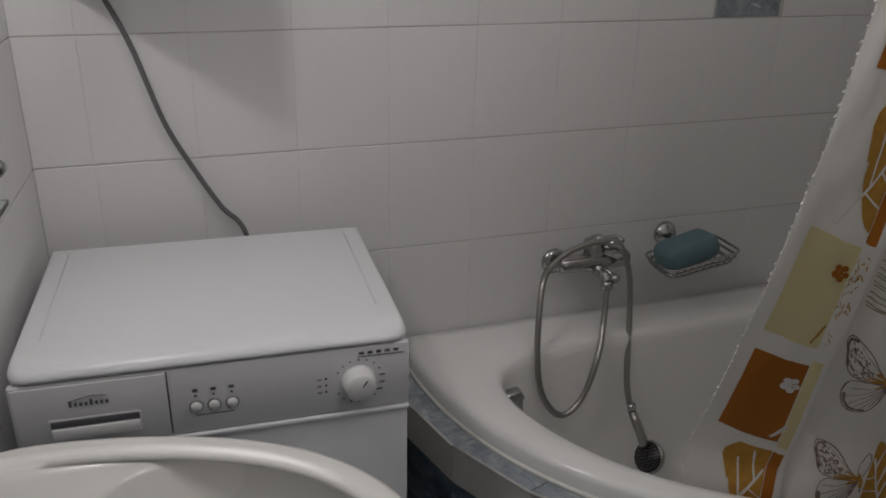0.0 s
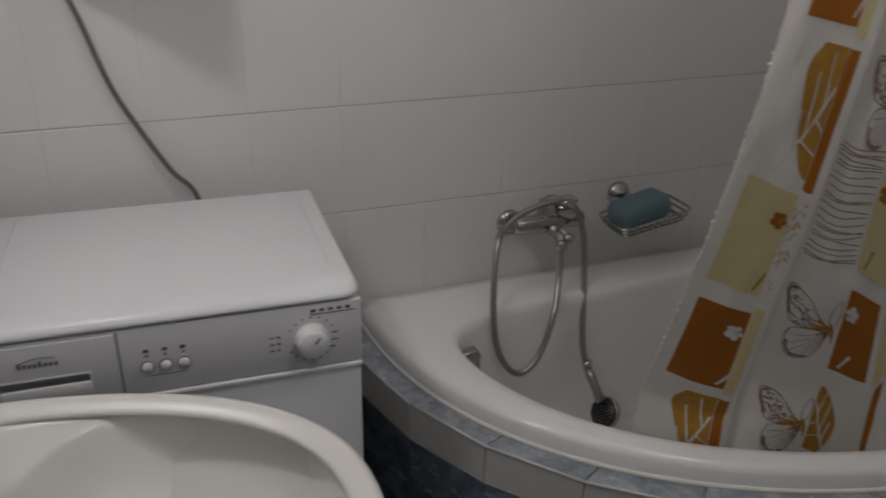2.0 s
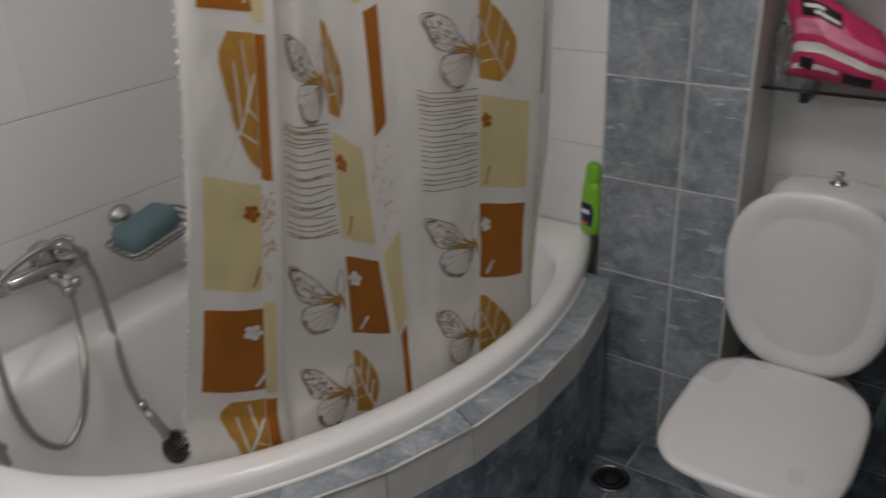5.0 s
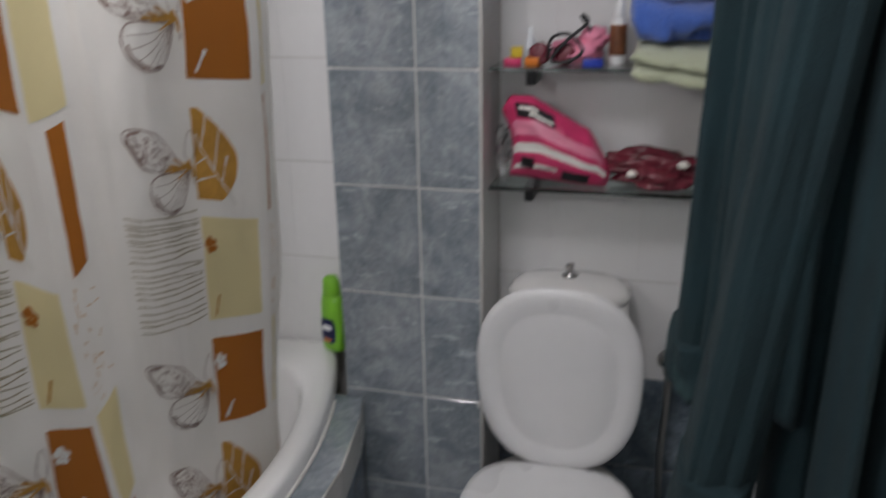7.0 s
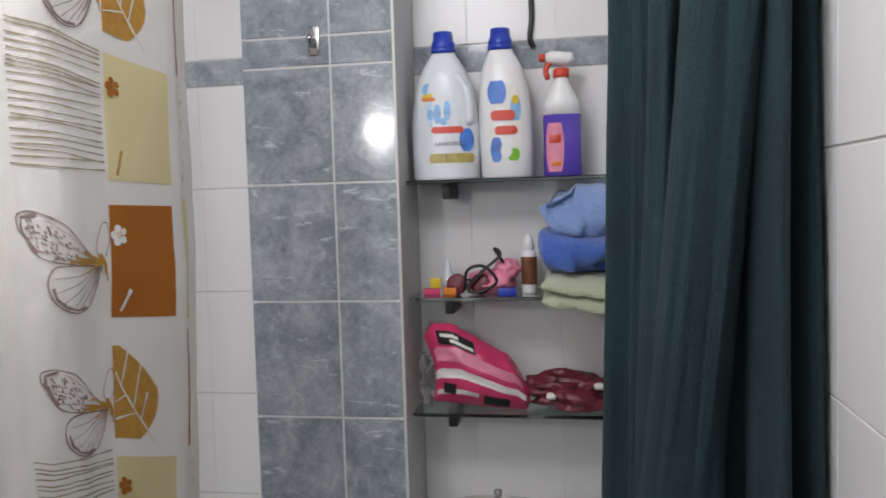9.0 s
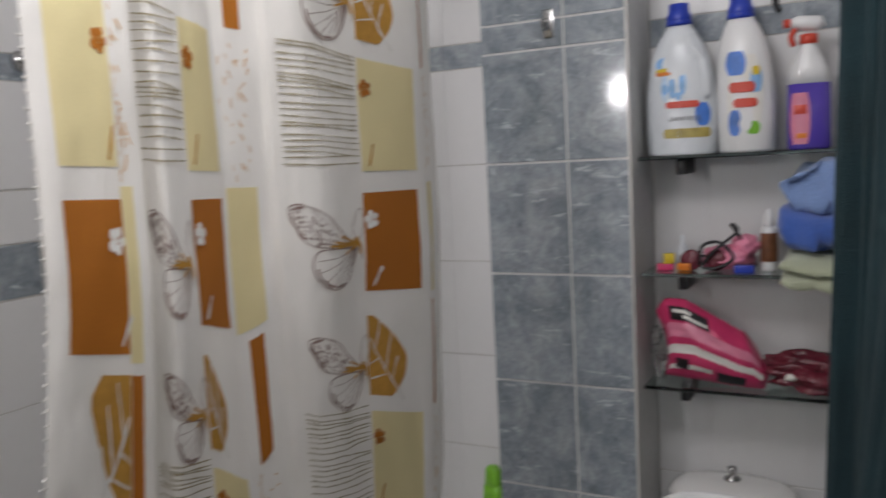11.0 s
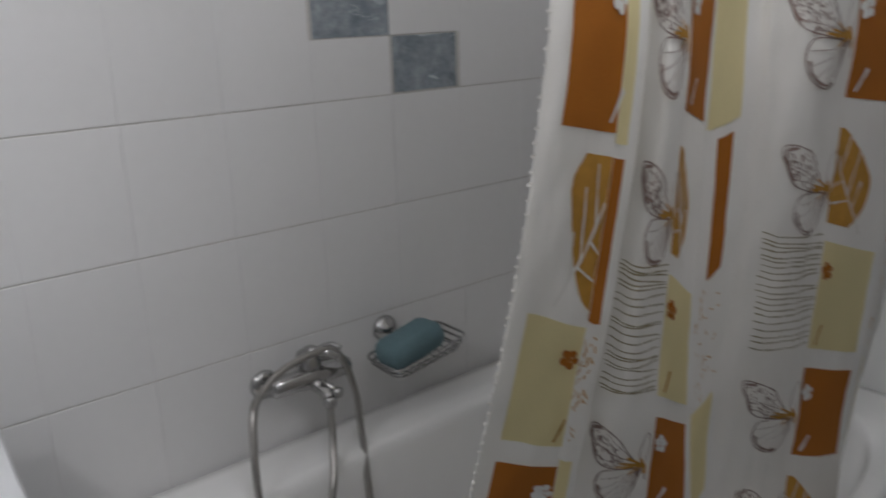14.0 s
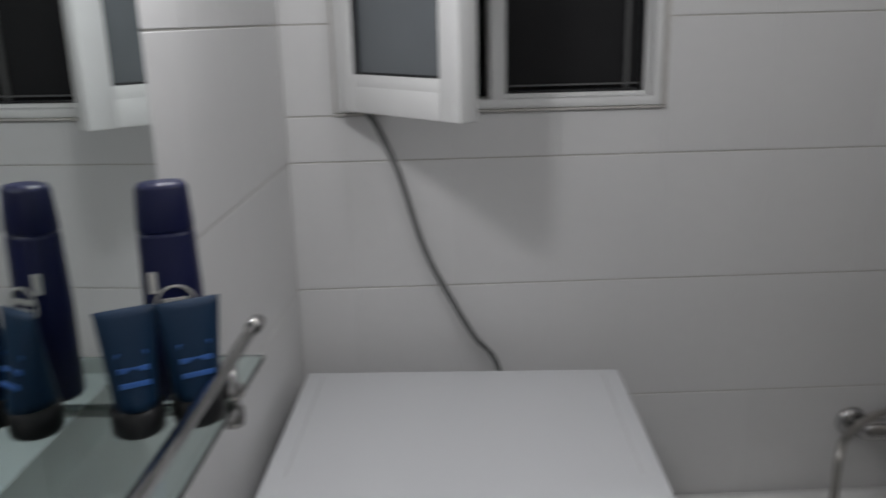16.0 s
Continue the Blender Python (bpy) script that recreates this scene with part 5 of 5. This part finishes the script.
body = pack_sheet(0, 1, 0, 1, 1)
pack_sheet_back = pack_sheet(0, 1, 0, 1, -1)
tmp_me = bpy.data.meshes.new("tmp")
pack_sheet_back.to_mesh(tmp_me)
body.from_mesh(tmp_me)
pack_sheet_back.free()
bpy.data.meshes.remove(tmp_me)
part("wrap", body, "pink", pack)
part("stripe", pack_sheet(0.02, 0.97, 0.33, 0.45, 1, 0.0015, wave=0.05), "print_white", pack, "white stripe")
part("stripe", pack_sheet(0.05, 0.95, 0.55, 0.72, 1, 0.0012, wave=0.03), "pale_pink", pack, "pale pink stripe")
part("stripe", pack_sheet(0.04, 0.5, 0.10, 0.17, 1, 0.0015, wave=0.08), "print_white", pack, "white stripe")
for s0, s1, t0, t1 in ((0.12, 0.52, 0.77, 0.93), (0.12, 0.26, 0.16, 0.30), (0.55, 0.82, 0.08, 0.24)):
    part("mark", pack_sheet(s0, s1, t0, t1, 1, 0.002, 8, 5), "black", pack, "black mark")
part("mark", pack_sheet(0.16, 0.36, 0.86, 0.90, 1, 0.003, 6, 3), "print_white", pack)
part("mark", pack_sheet(0.26, 0.50, 0.80, 0.84, 1, 0.003, 6, 3), "print_white", pack)
film = tagged(part("plastic_bag", lump(0.03, 0.018, 0.055, 9.2, 0.5), "clear_film"), "crumpled clear plastic bag on the lower shelf", "bag")
film.location = (2.29, -1.302, 1.0)
wine = thing("dark_red_packet", "crumpled dark red snack packet on the lower shelf", "packet", (2.272, -1.63, 1.0))
part("wrap", lump(0.05, 0.108, 0.036, 5.3, 0.5, sub=5), "wine", wine)
for k, (y, z) in enumerate(((0.05, 0.028), (-0.01, 0.022), (-0.05, 0.050))):
    m = part("mark", lump(0.008, 0.012, 0.008, 1.3 + k, 0.4, sub=2, flat=False), "print_white", wine)
    m.location = (-0.046, y, z)

# cable dangling at the top of the niche and a hook on the column
cord = tagged(part("black_cord", tube(smooth_line([(2.30, -1.545, 1.95), (2.295, -1.548, 1.86), (2.296, -1.543, 1.81), (2.30, -1.55, 1.79)], 6), 0.006, 8), "black"), "short black cord hanging on the niche wall", "cord")
cord.location.x = 0.055
hook = thing("wall_hook", "small chrome hook on the column", "hook", (COLUMN_X, -1.108, 1.795))
part("plate", box(-0.004, 0.0, -0.012, 0.012, -0.030, 0.030, 0.003), "chrome", hook)
part("peg", tube(smooth_line([(-0.003, 0, 0.0), (-0.022, 0, -0.012), (-0.034, 0, 0.004)], 5), 0.006, 10), "chrome", hook)

# shampoo on the tub's corner
shampoo = thing("shampoo_bottle", "lime green shampoo bottle with dark label on the tub rim", "bottle", (2.300, -0.862, 0.527), turn=-25)
part("body", flat_bottle([(0, 0.030, 0.018, 0), (0.005, 0.034, 0.021, 0), (0.06, 0.036, 0.022, 0), (0.13, 0.032, 0.020, 0), (0.150, 0.026, 0.018, 0)]), "lime", shampoo)
part("cap", flat_bottle([(0.150, 0.024, 0.017, 0), (0.153, 0.026, 0.018, 0), (0.188, 0.022, 0.016, 0), (0.198, 0.014, 0.012, 0)]), "lime", shampoo)
bent(-0.026, 0.026, 0.025, 0.090, 0.0222, 0.036, "navy", shampoo, corner=0.6)
part("mark_bar", box(-0.0255, -0.0235, -0.015, 0.015, 0.060, 0.072, 0.0005), "white_plastic", shampoo)
part("mark_bar", box(-0.0255, -0.0235, -0.012, 0.012, 0.030, 0.036, 0.0005), "orange", shampoo)

# ---- bathrobe on the south wall ----
robe = thing("bathrobe", "dark green terry bathrobe hanging in deep folds", "bathrobe")


def drape(cx, cy, rx, ry, z0, z1, folds, depth, seed, shift=(0, 0), taper=0.45, hem=0.03, nz=70, na=190):
    """A hanging tube of cloth whose folds wander and merge on the way up."""
    rings = []
    for j in range(nz + 1):
        t = j / nz
        ring = []
        k = 1 - (1 - taper) * t**2.2
        for i in range(na):
            a = 2 * math.pi * i / na
            turn = a + 0.35 * noise.noise((math.cos(a), math.sin(a), t * 1.1 + seed))
            wave = 2.2 * abs(math.sin(0.5 * folds * turn + seed + 0.25 * t)) ** 0.75 - 1.30 + 0.30 * math.sin((folds * 1.7) * turn + 2 * seed - t)
            strength = 0.6 + 0.8 * noise.noise((1.3 * math.cos(a), 1.3 * math.sin(a), seed + t * 0.8))
            f = 1 + depth * strength * wave + 0.05 * noise.noise((4 * math.cos(a), 4 * math.sin(a), t * 5 + seed)) + 0.018 * noise.noise((14 * math.cos(a), 14 * math.sin(a), t * 22 + seed))
            x = cx + shift[0] * (1 - t) ** 1.3 + rx * k * (1 + 0.9 * (f - 1)) * math.copysign(abs(math.cos(a)) ** 0.75, math.cos(a))
            y = cy + shift[1] * (1 - t) ** 1.3 + ry * k * f * math.copysign(abs(math.sin(a)) ** 0.75, math.sin(a))
            z = z0 + (z1 - z0) * t + hem * (1 - t) * math.sin(2 * a + seed)
            ring.append(Vector((x, max(ROOM_S + 0.004, y), z)))
        rings.append(ring)
    return loft(rings)


part("body", drape(1.515, -1.852, 0.130, 0.046, 0.25, 2.06, 5, 0.44, 0.4, (0.0, 0.002), 0.9), "terry", robe)
part("front_edge", drape(1.54, -1.785, 0.105, 0.052, 0.93, 2.05, 5, 0.50, 2.2, (0.02, 0.012), 0.85), "terry", robe)
sleeve = part("sleeve", drape(1.60, -1.748, 0.070, 0.046, 0.895, 2.00, 4, 0.30, 4.1, (0.03, 0.030), 0.95, 0.012), "terry", robe)
part("cuff", drape(1.628, -1.7125, 0.078, 0.052, 0.890, 0.965, 2, 0.10, 4.1, (0.002, 0.001), 0.98, 0.010, nz=10), "terry", sleeve, "turned-up cuff")
low_sleeve = part("sleeve", drape(1.41, -1.822, 0.062, 0.040, 0.80, 2.00, 3, 0.20, 1.3, (0.05, 0.108), 0.95, 0.030), "terry", robe)
part("cuff", drape(1.454, -1.722, 0.070, 0.045, 0.792, 0.870, 2, 0.10, 1.3, (0.006, 0.008), 0.98, 0.028, nz=10), "terry", low_sleeve, "turned-up cuff")
part("piping", tube(smooth_line([(1.548, -1.728, 1.98), (1.545, -1.722, 1.60), (1.552, -1.716, 1.30), (1.575, -1.705, 1.05), (1.560, -1.716, 0.95)], 8), 0.0035, 8), "terry", robe, "stitched front edge")
peg = thing("robe_hook", "chrome robe hook on the wall", "hook", (1.58, ROOM_S, 2.05))
part("plate", box(-0.015, 0.015, 0.0, 0.005, -0.03, 0.03, 0.002), "chrome", peg)
part("peg", tube([(0, 0.004, 0.0), (0, 0.05, 0.004), (0, 0.065, 0.03)], 0.007, 10), "chrome", peg)

# ---- mirror and glass shelf over the basin ----
SH_Z, SH_N = 1.207, -0.803
MIRROR_N = -0.745
mirror = thing("wall_mirror", "frameless wall mirror above the glass shelf", "mirror")
mirror.matrix_basis = SKEW
part("plate", box(0.001, 0.040, -1.46, MIRROR_N, 1.225, 1.72, 0.0015, 1), "mirror", mirror, smooth=False)
gshelf = thing("bathroom_shelf", "glass shelf with a chrome rail below the mirror", "shelf")
gshelf.matrix_basis = SKEW @ pose(0, 0, SH_Z)
part("pane", box(0.004, 0.142, -1.48, SH_N, -0.006, 0.0, 0.001, 1), "glass", gshelf)
part("rail", tube([(0.141, SH_N - 0.012, 0.036), (0.141, -1.46, 0.036)], 0.0058, 12), "chrome", gshelf)
part("rail_end", lathe([(0, 0.004), (0.0072, 0.004), (0.0076, 0), (0.0076, -0.012), (0.005, -0.014)], m=pose(0.141, SH_N - 0.012, 0.036, -90), seg=14), "chrome", gshelf)
for y in (SH_N - 0.095, -1.40):
    post = part("post", lathe([(0.0085, -0.022), (0.0095, -0.018), (0.0095, -0.008), (0.007, -0.006), (0.007, 0.002), (0.0105, 0.004), (0.0105, 0.012), (0.0065, 0.016), (0.0065, 0.032)], (0.138, y, 0), 16), "chrome", gshelf)
    part("arm", tube([(0.002, y, -0.012), (0.135, y, -0.012)], 0.0055, 10), "chrome", gshelf)


def tube_pack(name, label, y, w, h, mat, cap, x=0.06):
    """A squeeze tube that stands on its cap: round below, flat above."""
    ob = thing(name, label, "tube", (x, y, SH_Z), turn=116)
    rings = []
    for j in range(13):
        t = j / 12
        d = 0.018 * (1 - t) ** 0.8 + 0.0015
        ww = w * (0.72 + 0.28 * t)
        rings.append([Vector((d * math.cos(2 * math.pi * k / 24), ww * math.sin(2 * math.pi * k / 24), 0.022 + (h - 0.022) * t)) for k in range(24)])
    part("body", loft(rings), mat, ob)
    part("cap", lathe([(0, 0), (0.019, 0), (0.020, 0.002), (0.020, 0.020), (0.016, 0.022)]), cap, ob)
    for k in range(3):
        part("print_bar", box(-0.0165 + 0.004 * k * 0.9, -0.0145 + 0.004 * k * 0.9, -w * 0.5, w * 0.5, h * (0.42 + 0.11 * k), h * (0.42 + 0.11 * k) + 0.004, 0.0004), "label_blue", ob)
    return ob


tube_pack("cream_tube", "petrol blue cream tube standing on its cap", -0.932, 0.024, 0.098, "teal_tube", "black", 0.064)
tube_pack("cream_tube", "petrol blue cream tube standing on its cap", -0.948, 0.022, 0.098, "teal_tube", "black", 0.022)
gel = thing("shower_gel", "navy blue shower gel bottle with a round mark", "bottle", (0.040, -0.886, SH_Z), turn=110)
part("body", flat_bottle([(0, 0.020, 0.015, 0), (0.004, 0.0225, 0.017, 0), (0.08, 0.0235, 0.018, 0), (0.138, 0.022, 0.017, 0), (0.142, 0.021, 0.016, 0)]), "navy", gel)
part("cap", flat_bottle([(0.142, 0.021, 0.016, 0), (0.144, 0.022, 0.017, 0), (0.176, 0.020, 0.015, 0), (0.180, 0.017, 0.013, 0)]), "navy", gel)
ringm = [(-0.0190, 0.015 * math.cos(2 * math.pi * k / 24), 0.085 + 0.015 * math.sin(2 * math.pi * k / 24)) for k in range(25)]
part("mark_ring", tube(ringm, 0.0011, 6), "print_white", gel)
part("mark_bar", box(-0.0195, -0.0175, -0.010, 0.010, 0.086, 0.090), "print_white", gel, smooth=False)
part("mark_bar", box(-0.0195, -0.0175, -0.009, 0.007, 0.079, 0.082), "print_white", gel, smooth=False)
part("mark_patch", box(-0.0165, -0.0130, 0.012, 0.018, 0.095, 0.112), "print_white", gel, smooth=False)

wall_lamp = thing("wall_lamp", "small white lamp beside the mirror", "lamp")
wall_lamp.matrix_basis = SKEW @ pose(0, LAMP[1], LAMP[2] + 0.10)
part("plate", box(0.001, 0.020, -0.06, 0.06, 0.0, 0.06, 0.004), "white_plastic", wall_lamp)
part("arm", tube([(0.02, 0, 0.03), (0.115, 0, 0.03), (0.115, 0, -0.03)], 0.008, 10), "chrome", wall_lamp)
# lamp body added for the overhead fill; its look is assumed
dome = thing("assumed_ceiling_lamp", "assumed round white lamp on the ceiling, out of view", "lamp", (1.00, -1.26, CEIL))
part("base", lathe([(0, -0.002), (0.15, -0.002), (0.16, -0.012), (0.155, -0.05), (0, -0.052)]), "white_plastic", dome)

# ---- tiles ----
COLS_X = [0.0, 0.11] + [0.11 + 0.2 * k for k in range(1, 12)] + [ROOM_X]


def north_kind(i, j, u, v):
    if 1.744 < v < 1.806:
        return "blue"
    if 1.30 < u < 1.515 and 1.375 < v < 1.5 or 1.515 < u < 1.72 and 1.25 < v < 1.375:
        return "blue"
    return "tile"


accents = ((1.317, 1.5115, 1.377, 1.4975), (1.5165, 1.700, 1.2525, 1.377))
lay(wall_north, (0, T, 0), (1, 0, 0), (0, 0, 1), COLS_X, ROWS_Z[2:], north_kind, ((WIN[0] - 0.004, WIN[1] + 0.006, WIN[2] - 0.004, WIN[3]), *accents))
for a0, a1, b0, b1 in accents:
    lay(wall_north, (0, T, 0), (1, 0, 0), (0, 0, 1), [a0, a1], [b0, b1], lambda i, j, u, v: "blue", gap=0.003)
lines = lambda length, first: [0.0] + [first + 0.2 * k for k in range(int((length - first) / 0.2) + 1) if length - first - 0.2 * k > 0.02] + [length]  # noqa: E731


def strip_kind(i, j, u, v):
    return "blue" if 1.744 < v < 1.806 else "tile"


lay(wall_west, (-T, ROOM_S, 0), (0, 1, 0), (0, 0, 1), lines(-ROOM_S, 0.16), ROWS_Z, strip_kind)
lay(wall_south, (ROOM_X, ROOM_S - T, 0), (-1, 0, 0), (0, 0, 1), lines(ROOM_X + 0.115, 0.2), ROWS_Z, strip_kind)


def east_kind(i, j, u, v):
    if 1.744 < v < 1.806:
        return "blue"
    return "floor" if v < 0.5 and u > 1.2 else "tile"


lay(wall_east, (ROOM_X + T, 0, 0), (0, -1, 0), (0, 0, 1), lines(-COLUMN_N, 0.145), ROWS_Z[2:], east_kind)
lay(wall_east, (ROOM_X + T, 0, 0), (0, -1, 0), (0, 0, 1), [-COLUMN_S, 1.40, 1.60, 1.80, -ROOM_S], ROWS_Z, east_kind)
lay(column, (COLUMN_X + T, 0, 0), (0, -1, 0), (0, 0, 1), [-COLUMN_N, 1.14, -COLUMN_S], ROWS_Z, lambda i, j, u, v: "blue", gap=0.005)
lay(column, (ROOM_X, COLUMN_S + T, 0), (-1, 0, 0), (0, 0, 1), [0.0, ROOM_X - COLUMN_X], ROWS_Z, strip_kind)
lay(column, (COLUMN_X, COLUMN_N - T, 0), (1, 0, 0), (0, 0, 1), [0.0, ROOM_X - COLUMN_X], ROWS_Z[2:], strip_kind)
trim = tagged(part("trim", box(COLUMN_X - 0.0025, COLUMN_X + 0.006, COLUMN_S - 0.0025, COLUMN_S + 0.004, 0.0, CEIL, 0.001, 1), "pale"), "pale corner profile on the column", "trim", kind="structure")
lay(floor, (0, ROOM_S, -T), (1, 0, 0), (0, 1, 0), [-0.12, 0.0, 0.25, 0.55, 0.85, 1.15, 1.45, 1.75, 2.05, ROOM_X], [0.0, 0.2, 0.5, 0.8, 1.1, 1.4, -ROOM_S], lambda i, j, u, v: "floor", gap=0.004)
